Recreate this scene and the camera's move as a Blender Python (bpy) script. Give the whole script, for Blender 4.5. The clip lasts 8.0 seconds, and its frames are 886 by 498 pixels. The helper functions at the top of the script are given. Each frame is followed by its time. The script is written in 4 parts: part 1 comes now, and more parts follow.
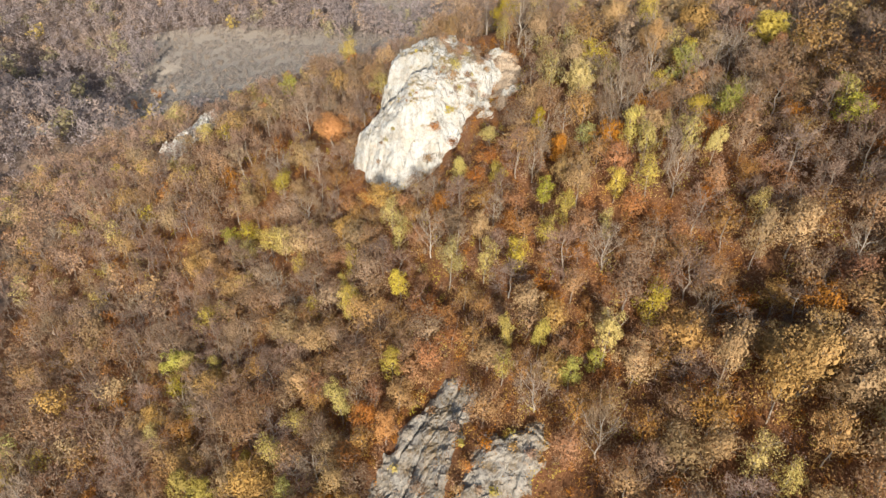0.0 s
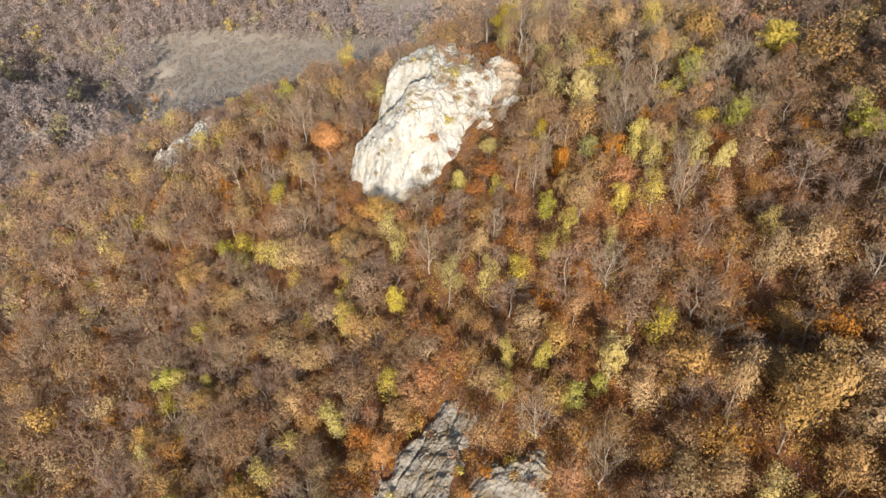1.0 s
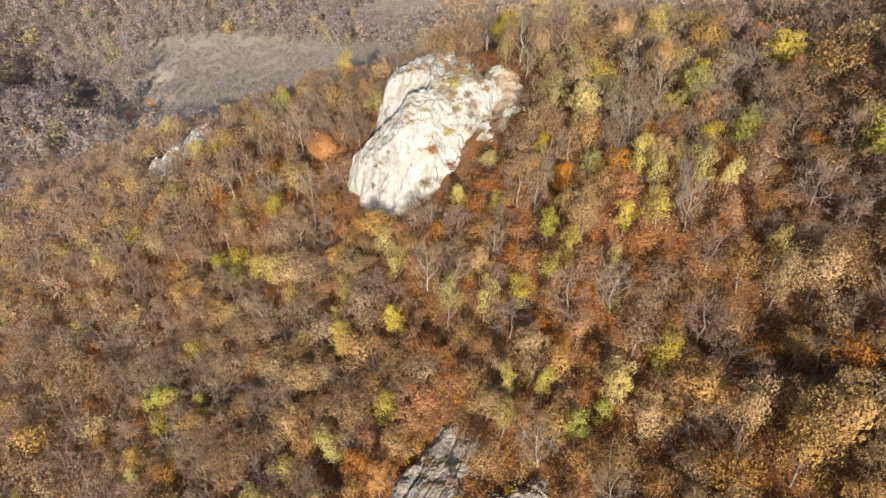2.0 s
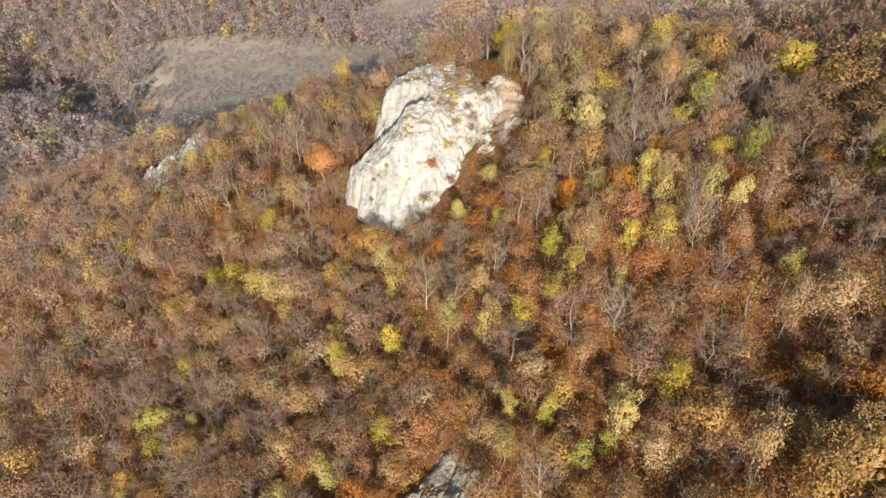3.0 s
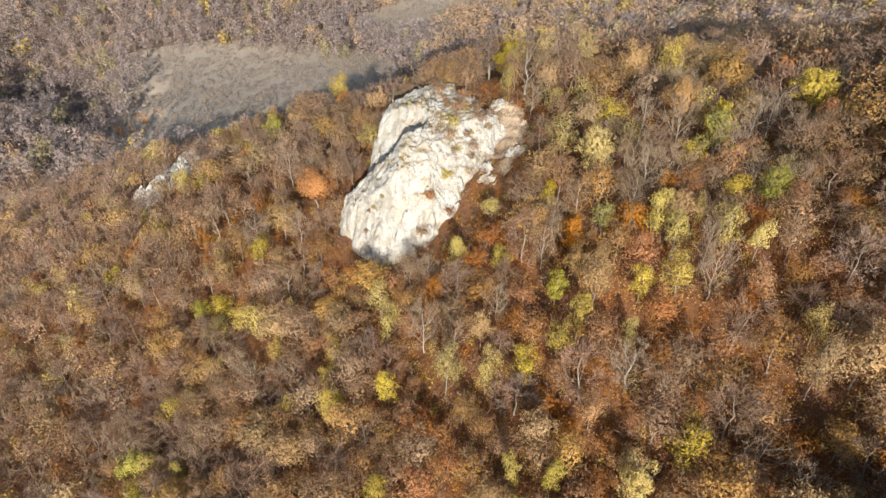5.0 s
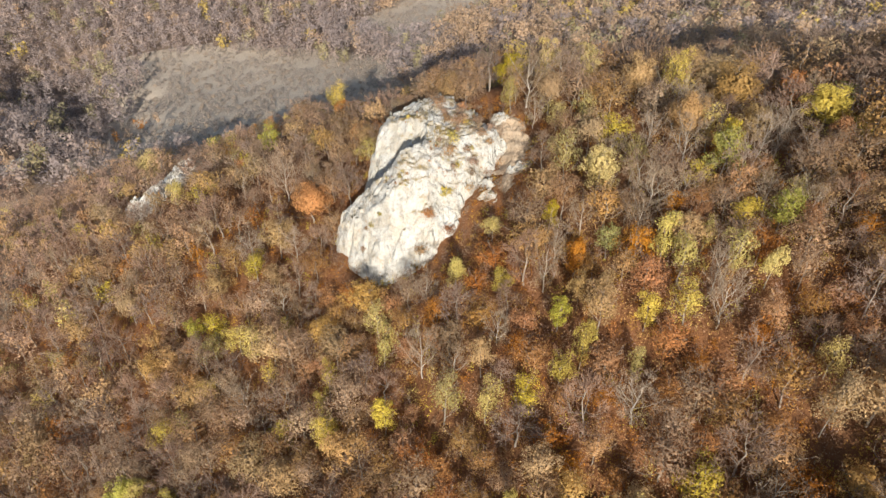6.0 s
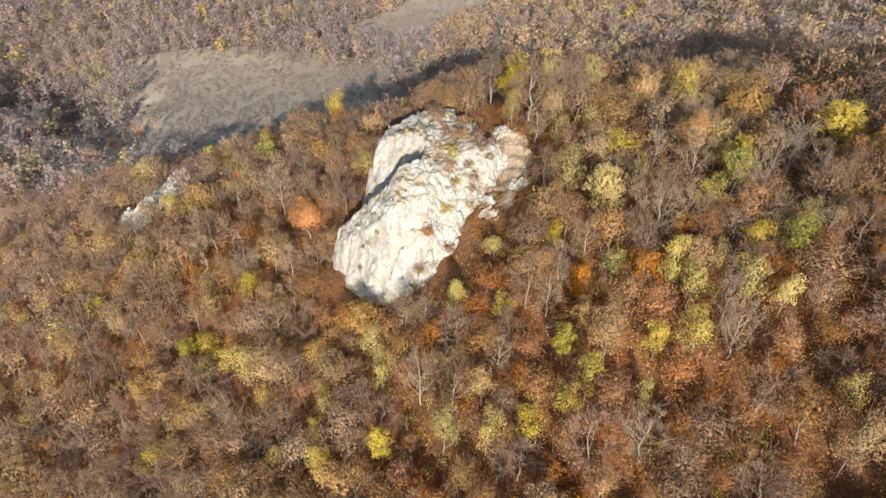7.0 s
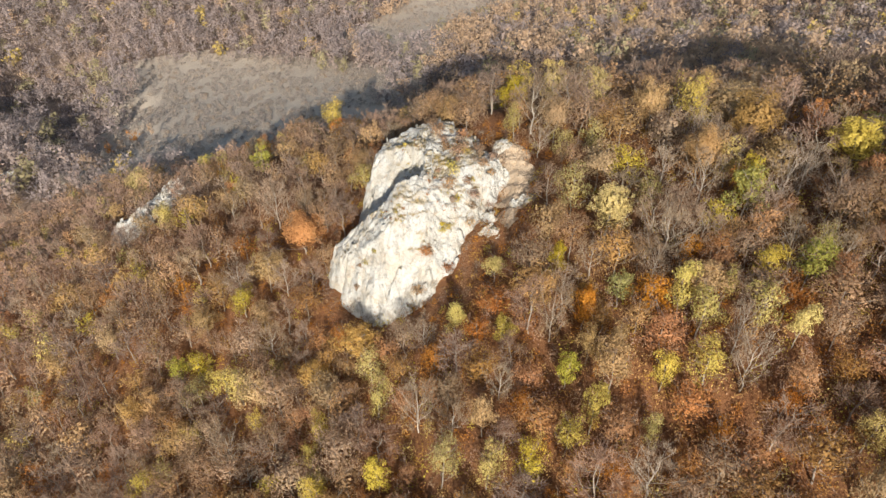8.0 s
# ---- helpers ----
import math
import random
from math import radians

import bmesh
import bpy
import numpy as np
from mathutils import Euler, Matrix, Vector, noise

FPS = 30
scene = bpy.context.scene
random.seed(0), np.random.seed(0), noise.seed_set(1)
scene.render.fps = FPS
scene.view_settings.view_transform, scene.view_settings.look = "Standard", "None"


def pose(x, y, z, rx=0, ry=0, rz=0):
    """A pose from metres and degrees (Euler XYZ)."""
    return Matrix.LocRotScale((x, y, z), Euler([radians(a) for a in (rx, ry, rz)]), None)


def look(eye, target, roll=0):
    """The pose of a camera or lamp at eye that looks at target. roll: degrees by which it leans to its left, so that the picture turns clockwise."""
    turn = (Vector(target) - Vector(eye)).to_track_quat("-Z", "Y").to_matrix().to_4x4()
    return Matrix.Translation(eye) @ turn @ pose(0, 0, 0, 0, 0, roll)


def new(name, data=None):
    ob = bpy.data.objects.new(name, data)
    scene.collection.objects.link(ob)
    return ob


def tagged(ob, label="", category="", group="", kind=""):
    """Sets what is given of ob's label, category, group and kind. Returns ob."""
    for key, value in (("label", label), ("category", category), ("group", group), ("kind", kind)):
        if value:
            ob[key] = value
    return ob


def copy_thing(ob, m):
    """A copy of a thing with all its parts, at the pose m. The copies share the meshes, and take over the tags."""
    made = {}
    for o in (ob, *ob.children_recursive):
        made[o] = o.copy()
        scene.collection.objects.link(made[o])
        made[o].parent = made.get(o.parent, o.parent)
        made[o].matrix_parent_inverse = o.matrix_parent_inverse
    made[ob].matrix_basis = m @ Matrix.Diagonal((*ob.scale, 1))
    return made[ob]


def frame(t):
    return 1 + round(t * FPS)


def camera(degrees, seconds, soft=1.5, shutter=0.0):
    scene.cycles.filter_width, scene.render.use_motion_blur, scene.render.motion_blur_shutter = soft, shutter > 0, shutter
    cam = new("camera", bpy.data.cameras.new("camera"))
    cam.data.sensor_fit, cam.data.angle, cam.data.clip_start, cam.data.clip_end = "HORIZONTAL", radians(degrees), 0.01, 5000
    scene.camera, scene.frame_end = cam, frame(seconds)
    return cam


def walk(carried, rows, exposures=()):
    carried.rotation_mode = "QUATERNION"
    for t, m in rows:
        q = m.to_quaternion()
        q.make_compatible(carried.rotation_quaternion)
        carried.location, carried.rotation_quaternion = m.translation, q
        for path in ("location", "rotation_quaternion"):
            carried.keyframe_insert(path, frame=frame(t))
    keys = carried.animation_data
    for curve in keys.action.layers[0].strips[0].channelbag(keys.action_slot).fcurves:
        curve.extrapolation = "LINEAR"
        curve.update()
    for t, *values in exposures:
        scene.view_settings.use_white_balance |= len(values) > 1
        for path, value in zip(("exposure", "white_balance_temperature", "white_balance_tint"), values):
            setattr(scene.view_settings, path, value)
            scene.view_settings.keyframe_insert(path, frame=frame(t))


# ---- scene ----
# The drone's path: seconds, x, y, z in metres, then rx, ry, rz in degrees.
cam = camera(72.0, 8.0, soft=1.5)
PATH = [
    (0.0, 0.000, -0.000, 100.000, 54.000, -0.000, 0.000),
    (0.5, 0.157, 2.069, 100.262, 53.992, 0.012, 0.011),
    (1.0, 0.271, 4.175, 100.552, 53.989, 0.026, 0.023),
    (1.5, 0.420, 6.271, 100.857, 53.989, 0.041, 0.035),
    (3.0, 0.759, 12.453, 101.882, 53.997, 0.100, 0.092),
    (3.5, 0.878, 14.591, 102.275, 53.998, 0.116, 0.119),
    (4.0, 1.024, 16.792, 102.681, 53.993, 0.121, 0.151),
    (4.5, 1.117, 19.046, 103.096, 53.985, 0.117, 0.189),
    (6.0, 1.436, 26.097, 104.415, 53.972, 0.079, 0.301),
    (6.5, 1.531, 28.401, 104.756, 53.974, 0.070, 0.339),
    (7.0, 1.599, 30.777, 105.090, 53.988, 0.065, 0.380),
    (7.5, 1.708, 33.167, 105.366, 54.007, 0.058, 0.419),
    (8.0, 1.802, 35.517, 105.587, 54.025, 0.053, 0.462),
]
walk(cam, [(t, pose(x, y, z, rx, ry, rz)) for t, x, y, z, rx, ry, rz in PATH])

# ---- light ----
SUN_AZ, SUN_EL = 178.0, 17.6
world = bpy.data.worlds.new("world")
scene.world = world
world.use_nodes = True
wn = world.node_tree
sky = wn.nodes.new("ShaderNodeTexSky")
sky.sky_type, sky.sun_disc = "NISHITA", False
sky.sun_elevation, sky.sun_rotation = radians(SUN_EL), radians(SUN_AZ)
wn.nodes["Background"].inputs["Strength"].default_value = 0.09
wn.links.new(sky.outputs["Color"], wn.nodes["Background"].inputs["Color"])
sun_data = bpy.data.lights.new("sun", "SUN")
sun_data.energy, sun_data.angle, sun_data.color = 5.0, radians(0.6), (1.0, 0.93, 0.82)
sun = new("sun", sun_data)
to_sun = Vector((math.sin(radians(SUN_AZ)) * math.cos(radians(SUN_EL)), math.cos(radians(SUN_AZ)) * math.cos(radians(SUN_EL)), math.sin(radians(SUN_EL))))
sun.matrix_world = look(to_sun * 300 + Vector((0, 100, 40)), (0, 100, 40))

scene.view_settings.exposure = 0.80


# ---- materials ----
def shader(name, rough=0.8):
    mat = bpy.data.materials.new(name)
    mat.use_nodes = True
    bsdf = mat.node_tree.nodes["Principled BSDF"]
    bsdf.inputs["Roughness"].default_value = rough
    bsdf.inputs["Specular IOR Level"].default_value = 0.25
    return mat, mat.node_tree, bsdf


def node(tree, kind, links=None, **values):
    n = tree.nodes.new(kind)
    for key, value in values.items():
        n.inputs[key.replace("_", " ")].default_value = value
    for key, socket in (links or {}).items():
        tree.links.new(socket, n.inputs[key])
    return n


def ramp(tree, factor, stops):
    n = tree.nodes.new("ShaderNodeValToRGB")
    while len(n.color_ramp.elements) < len(stops):
        n.color_ramp.elements.new(0.5)
    for e, (pos, col) in zip(n.color_ramp.elements, stops):
        e.position, e.color = pos, (*col, 1)
    tree.links.new(factor, n.inputs["Fac"])
    return n.outputs["Color"]


def mix(tree, factor, a, b, how="MIX"):
    n = tree.nodes.new("ShaderNodeMix")
    n.data_type, n.blend_type = "RGBA", how
    for socket, value in ((n.inputs[0], factor), (n.inputs[6], a), (n.inputs[7], b)):
        if isinstance(value, bpy.types.NodeSocket):
            tree.links.new(value, socket)
        else:
            socket.default_value = (*value, 1) if isinstance(value, tuple) else value
    return n.outputs[2]


def calc(tree, how, a, b):
    n = tree.nodes.new("ShaderNodeMath")
    n.operation = how
    for socket, value in zip(n.inputs, (a, b)):
        if isinstance(value, bpy.types.NodeSocket):
            tree.links.new(value, socket)
        else:
            socket.default_value = value
    return n.outputs[0]


def noise_tex(tree, scale, detail=4.0, rough=0.55, space="world"):
    if space == "world":
        pos = tree.nodes.new("ShaderNodeNewGeometry").outputs["Position"]
    else:
        pos = tree.nodes.new("ShaderNodeTexCoord").outputs["Object"]
    return node(tree, "ShaderNodeTexNoise", {"Vector": pos}, Scale=scale, Detail=detail, Roughness=rough).outputs["Fac"]


def bump(tree, bsdf, height, strength, distance):
    n = node(tree, "ShaderNodeBump", {"Height": height}, Strength=strength, Distance=distance)
    tree.links.new(n.outputs["Normal"], bsdf.inputs["Normal"])


def leaf_material(name, colour, other, spread=0.15, through_light=0.25):
    """Leaves: two tones, varied from leaf to leaf, tree to tree and over the slope."""
    mat, tree, bsdf = shader(name, 0.7)
    island = tree.nodes.new("ShaderNodeNewGeometry").outputs["Random Per Island"]
    each = tree.nodes.new("ShaderNodeObjectInfo").outputs["Random"]
    patch = noise_tex(tree, 0.16, 3.0)
    fac = calc(tree, "ADD", calc(tree, "MULTIPLY", island, 0.35), calc(tree, "ADD", calc(tree, "MULTIPLY", each, 0.45), calc(tree, "MULTIPLY", patch, 0.5)))
    base = mix(tree, calc(tree, "SUBTRACT", fac, 0.15), colour, other)
    value = calc(tree, "MULTIPLY", calc(tree, "ADD", calc(tree, "MULTIPLY", island, 2 * spread), 1 - spread), calc(tree, "ADD", calc(tree, "MULTIPLY", each, 0.5), 0.75))
    tone = tree.nodes.new("ShaderNodeAttribute")
    tone.attribute_name = "tone"
    value = calc(tree, "MULTIPLY", value, calc(tree, "ADD", tone.outputs["Fac"], 1.0))
    second = calc(tree, "FRACT", calc(tree, "MULTIPLY", each, 7.31), 0.0)
    hue = calc(tree, "ADD", calc(tree, "MULTIPLY", second, 0.012), 0.494)
    sat = calc(tree, "ADD", calc(tree, "MULTIPLY", calc(tree, "FRACT", calc(tree, "MULTIPLY", each, 13.7), 0.0), 0.3), 0.84)
    hsv = node(tree, "ShaderNodeHueSaturation", {"Color": base, "Value": value, "Hue": hue, "Saturation": sat})
    tree.links.new(hsv.outputs["Color"], bsdf.inputs["Base Color"])
    if through_light:
        glow = node(tree, "ShaderNodeBsdfTranslucent", {"Color": hsv.outputs["Color"]})
        both = node(tree, "ShaderNodeMixShader", {1: bsdf.outputs[0], 2: glow.outputs[0]})
        both.inputs[0].default_value = through_light
        tree.links.new(both.outputs[0], tree.nodes["Material Output"].inputs["Surface"])
    return mat


def bark_material(name, dark, light):
    mat, tree, bsdf = shader(name, 0.85)
    grain = noise_tex(tree, 3.0, 5.0, 0.6)
    each = tree.nodes.new("ShaderNodeNewGeometry").outputs["Random Per Island"]
    fac = calc(tree, "ADD", calc(tree, "MULTIPLY", grain, 0.6), calc(tree, "MULTIPLY", each, 0.5))
    tree.links.new(mix(tree, fac, dark, light), bsdf.inputs["Base Color"])
    bump(tree, bsdf, grain, 0.5, 0.05)
    return mat


def ground_material(name, tones, fine=1.3):
    mat, tree, bsdf = shader(name, 0.95)
    big, small, grit = noise_tex(tree, 0.07, 4.0), noise_tex(tree, fine, 6.0, 0.7), noise_tex(tree, 6.0, 4.0, 0.7)
    a = ramp(tree, big, [(0.3, tones[0]), (0.5, tones[1]), (0.7, tones[2])])
    b = ramp(tree, small, [(0.3, tones[2]), (0.5, tones[0]), (0.68, tones[3])])
    tree.links.new(mix(tree, 0.55, a, b), bsdf.inputs["Base Color"])
    bump(tree, bsdf, calc(tree, "ADD", small, calc(tree, "MULTIPLY", grit, 0.4)), 0.9, 0.35)
    return mat


def rock_material(name, pale, warm, grey, lichen, dirt=0.5, relief=0.75):
    """Weathered limestone: pale faces, warm stains, grey streaks in the dips, lichen on the ledges."""
    mat, tree, bsdf = shader(name, 0.9)
    geo = tree.nodes.new("ShaderNodeNewGeometry")
    pos = geo.outputs["Position"]
    streak = node(tree, "ShaderNodeMapping", {"Vector": pos}, Rotation=(0.5, 0.55, 0.6), Scale=(1.0, 1.0, 0.6))
    veins = node(tree, "ShaderNodeTexNoise", {"Vector": streak.outputs[0]}, Scale=0.75, Detail=8.0, Roughness=0.72).outputs["Fac"]
    patch, fine, broad = noise_tex(tree, 0.33, 6.0, 0.62), noise_tex(tree, 3.6, 6.0, 0.7), noise_tex(tree, 0.11, 3.0)
    col = mix(tree, ramp(tree, patch, [(0.42, (0, 0, 0)), (0.6, (1, 1, 1))]), pale, warm)
    rusty = noise_tex(tree, 0.9, 5.0, 0.65)
    col = mix(tree, ramp(tree, rusty, [(0.57, (0, 0, 0)), (0.68, (0.8, 0.8, 0.8))]), col, tuple(0.5 * c + 0.2 * d for c, d in zip(warm, (1.0, 0.6, 0.3))))
    col = mix(tree, ramp(tree, veins, [(0.5, (0, 0, 0)), (0.72, (dirt + 0.25,) * 3)]), col, grey)
    mottle = noise_tex(tree, 1.3, 5.0, 0.7)
    col = mix(tree, ramp(tree, mottle, [(0.52, (0, 0, 0)), (0.68, (dirt,) * 3)]), col, grey)
    col = mix(tree, ramp(tree, fine, [(0.56, (0, 0, 0)), (0.75, (dirt,) * 3)]), col, grey)
    level = node(tree, "ShaderNodeSeparateXYZ", {"Vector": geo.outputs["Normal"]}).outputs["Z"]
    moss = calc(tree, "MULTIPLY", ramp(tree, level, [(0.72, (0, 0, 0)), (0.95, (1, 1, 1))]), ramp(tree, calc(tree, "ADD", calc(tree, "MULTIPLY", patch, 0.5), calc(tree, "MULTIPLY", broad, 0.5)), [(0.47, (0, 0, 0)), (0.58, (1, 1, 1))]))
    col = mix(tree, moss, col, lichen)
    tree.links.new(col, bsdf.inputs["Base Color"])
    bump(tree, bsdf, calc(tree, "ADD", calc(tree, "ADD", calc(tree, "MULTIPLY", veins, 0.5), mottle), calc(tree, "MULTIPLY", fine, 0.6)), relief, 0.4)
    return mat


LEAF = {
    "tan": leaf_material("tan_oak_leaves", (0.39, 0.258, 0.12), (0.365, 0.23, 0.098)),
    "brown": leaf_material("brown_leaves", (0.30, 0.187, 0.103), (0.325, 0.21, 0.12)),
    "russet": leaf_material("russet_leaves", (0.33, 0.18, 0.068), (0.345, 0.21, 0.09)),
    "haze": leaf_material("grey_violet_twigs", (0.268, 0.182, 0.13), (0.24, 0.162, 0.122), 0.2),
    "rust": leaf_material("rust_leaves", (0.37, 0.15, 0.046), (0.34, 0.165, 0.056)),
    "yellow": leaf_material("yellow_leaves", (0.50, 0.39, 0.08), (0.40, 0.315, 0.08)),
    "olive": leaf_material("olive_leaves", (0.44, 0.365, 0.09), (0.39, 0.29, 0.08)),
    "amber": leaf_material("amber_leaves", (0.38, 0.215, 0.065), (0.35, 0.22, 0.075)),
    "green": leaf_material("green_leaves", (0.30, 0.30, 0.07), (0.38, 0.33, 0.08)),
    "orange": leaf_material("orange_leaves", (0.46, 0.22, 0.075), (0.43, 0.20, 0.07)),
    "cream": leaf_material("pale_yellow_leaves", (0.55, 0.42, 0.15), (0.45, 0.33, 0.11)),
    # far woods: distance haze painted into paler, greyer leaf and twig colours
    "hazed_tan": leaf_material("hazed_tan_leaves", (0.61, 0.435, 0.29), (0.54, 0.395, 0.28), 0.1, 0.4),
    "hazed_brown": leaf_material("hazed_grey_brown_leaves", (0.46, 0.36, 0.31), (0.42, 0.335, 0.30), 0.08, 0.4),
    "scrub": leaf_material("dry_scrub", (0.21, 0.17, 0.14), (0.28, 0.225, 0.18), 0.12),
    "hazed_olive": leaf_material("hazed_olive_leaves", (0.43, 0.37, 0.215), (0.39, 0.335, 0.205), 0.1, 0.4),
    "hazed_twig": leaf_material("hazed_grey_twigs", (0.42, 0.345, 0.32), (0.38, 0.32, 0.31), 0.08, 0.4),
    "twig": leaf_material("grey_brown_twigs", (0.28, 0.18, 0.115), (0.24, 0.155, 0.105), 0.25),
    "pale_twig": leaf_material("pale_grey_twigs", (0.33, 0.245, 0.165), (0.28, 0.205, 0.14), 0.25),
}
FAR_BARK = bark_material("dark_bark", (0.10, 0.08, 0.065), (0.22, 0.185, 0.155))
BARK = bark_material("grey_bark", (0.13, 0.10, 0.08), (0.31, 0.265, 0.215))
PALE_BARK = bark_material("pale_bark", (0.20, 0.165, 0.135), (0.42, 0.37, 0.31))
LITTER = ground_material("leaf_litter", ((0.17, 0.078, 0.034), (0.21, 0.09, 0.036), (0.13, 0.062, 0.031), (0.25, 0.13, 0.06)))
GRASS = ground_material("dry_grass", ((0.43, 0.355, 0.275), (0.39, 0.325, 0.26), (0.34, 0.29, 0.24), (0.47, 0.39, 0.295)), 0.5)
GREY_LITTER = ground_material("grey_leaf_litter", ((0.19, 0.135, 0.10), (0.23, 0.16, 0.115), (0.15, 0.11, 0.09), (0.27, 0.20, 0.15)))
SOIL = ground_material("bare_stony_soil", ((0.38, 0.295, 0.21), (0.33, 0.24, 0.16), (0.27, 0.185, 0.115), (0.45, 0.38, 0.30)))
LIMESTONE = rock_material("white_limestone", (0.46, 0.455, 0.43), (0.40, 0.37, 0.315), (0.21, 0.195, 0.175), (0.30, 0.22, 0.09), 0.6, 0.9)
GREY_LIMESTONE = rock_material("grey_limestone", (0.29, 0.265, 0.23), (0.235, 0.20, 0.155), (0.105, 0.097, 0.09), (0.20, 0.135, 0.065), 0.75)


# ---- the lie of the land ----
# Swells of the ground: x, y, breadth, height.
HILLS = [(60, 125, 55, 2.4), (60, 50, 45, 31.0), (110, 140, 70, 39.3), (20, 60, 35, 5.7), (-30, 90, 35, 6.0), (-30, 140, 35, 2.7), (-80, 120, 50, -2.5),
         (10, 150, 30, 20.2), (-10, 70, 22, -1.3), (-60, 190, 45, 21.7), (30, 200, 50, -6.1), (-140, 250, 70, -4.9), (-90, 320, 70, -14.8), (30, 330, 80, 11.3),
         (150, 380, 90, -17.8), (-60, 30, 60, -7.8)]
FOLDS = [(-200, 120, 90, -15.9), (0, -60, 80, -18.0), (-150, 450, 110, -5.3), (50, 480, 110, -30.3), (0, 700, 200, 18.9), (45, 90, 26, 5.7), (45, 60, 22, -24.5),
         (-8, 80, 14, -2.0), (70, 100, 25, -16.2), (-60, 120, 24, 8.2), (110, 190, 30, -7.9), (-240, 390, 80, -20.8), (-150, 300, 45, 4.1), (-45, 105, 18, -3.6),
         (100, 80, 40, 22.5)]
# The crest behind the crag and the steep drop beyond it.
# Unseen slope below the start, made to fall away so sun reaches the trees above.
BELOW = [(35, 10, 16, -11.0), (70, 10, 20, -10.0)]
CREST = [(15, 170, 18, 5.0), (50, 168, 20, 3.0), (20, 214, 26, -11.0), (70, 210, 25, -8.0), (-35, 200, 15, 5.0), (-38, 240, 24, -17.0), (-75, 228, 24, -10.0)]
# Ravines in the valley, running away to the north-west: a point on each and its half length.
RAVINES = [(-246, 356, 60), (-201, 338, 80), (-166, 204, 16)]


def across_ravine(x, y, a, b):
    """Metres across a ravine (towards the sunny bank) and along it."""
    return 0.84 * (x - a) + 0.55 * (y - b), -0.55 * (x - a) + 0.84 * (y - b)


def land(x, y):
    """The ground's height."""
    x, y = np.asarray(x, float), np.asarray(y, float)
    fx, fy = 400 * np.tanh(x / 400), 150 + 600 * np.tanh((y - 150) / 600)
    z = 9.46 + 9.35 * fx / 100 + 1.61 * fy / 100
    for a, b, s, h in HILLS + FOLDS + CREST + BELOW:
        z = z + h * np.exp(-((x - a) ** 2 + (y - b) ** 2) / (2 * s * s))
    for a, b, long in RAVINES:
        v, u = across_ravine(x, y, a, b)
        u = u + 4 * np.sin(v * 0.09 + u * 0.05)
        v = v + 5 * np.sin(u * 0.08 + a)
        z = z - 17 * np.exp(-np.where(v < 0, v / 10, v / 26) ** 2) * np.exp(-np.abs(u / long) ** 4) * (0.8 + 0.35 * np.sin(u * 0.13 + b))
    ripple = 1 / (1 + np.exp((y - 215) / 8))
    z = z + ripple * 0.5 * np.sin(x * 0.31 + 1.3 * np.sin(y * 0.17)) + ripple * 0.5 * np.sin(y * 0.37 + 1.1 * np.sin(x * 0.21))
    return z + ripple * 0.25 * np.sin(x * 1.1 + y * 0.7) * np.sin(y * 1.3 - x * 0.4)


def inside(poly, x, y):
    """Which of the points lie in the polygon."""
    x, y = np.asarray(x, float), np.asarray(y, float)
    got = np.zeros(x.shape, bool)
    for (x0, y0), (x1, y1) in zip(poly, poly[1:] + poly[:1]):
        if y0 != y1:
            got ^= ((y0 > y) != (y1 > y)) & (x < (x1 - x0) * (y - y0) / (y1 - y0) + x0)
    return got


def edge_distance(poly, x, y):
    """How far each point lies from the polygon's edge: positive inside."""
    x, y = np.asarray(x, float), np.asarray(y, float)
    best = np.full(x.shape, 1e9)
    for (x0, y0), (x1, y1) in zip(poly, poly[1:] + poly[:1]):
        dx, dy = x1 - x0, y1 - y0
        u = np.clip(((x - x0) * dx + (y - y0) * dy) / (dx * dx + dy * dy), 0, 1)
        best = np.minimum(best, np.hypot(x - x0 - u * dx, y - y0 - u * dy))
    return np.where(inside(poly, x, y), best, -best)


MEADOW = [(-154, 248), (-167, 288), (-180, 332), (-196, 376), (-208, 412), (-171, 414), (-124, 404), (-86, 386), (-57, 368), (-26, 334), (-8, 318), (-10, 262), (-40, 228), (-75, 224), (-112, 226), (-138, 232)]
GLADE = [(-62, 414), (-49, 426), (-36, 448), (-19, 492), (60, 492), (29, 430), (6, 394), (-8, 344), (-24, 346), (-36, 366), (-47, 384)]
CRAG = [(0.4, 147), (-6, 145), (-11.8, 142.5), (-14, 136), (-15, 131.5), (-12, 130), (-15, 129.2), (-19.8, 129), (-20, 122.8), (-16.6, 119), (-12.6, 115), (-7.6, 112.2),
        (-3.8, 113.8), (1.0, 113.4), (3.6, 116.4), (5.5, 120.4), (9, 124.8), (11.2, 131.5), (9.8, 138), (6.4, 143)]
SLAB_LOW = [(0.6, 68.6), (4.3, 65.2), (4.2, 59.7), (1.8, 55.6), (-0.3, 47), (-12, 48), (-11, 57), (-6.2, 63.4)]
SLAB_RIGHT = [(14.1, 55.3), (16.2, 52.5), (11.6, 49.5), (6.5, 43), (-0.5, 45), (3.5, 52.5), (7.8, 55)]
SPUR = [(-74.5, 197), (-72.5, 186), (-73.5, 176), (-81, 168.5), (-87, 170), (-84.5, 177), (-80, 183), (-79.5, 196)]
BARE_SOIL = [(5, 146), (14, 152), (17, 142), (18, 134), (16.5, 126), (13, 119), (6, 113.5), (2, 113.5), (4, 120), (7, 128)]
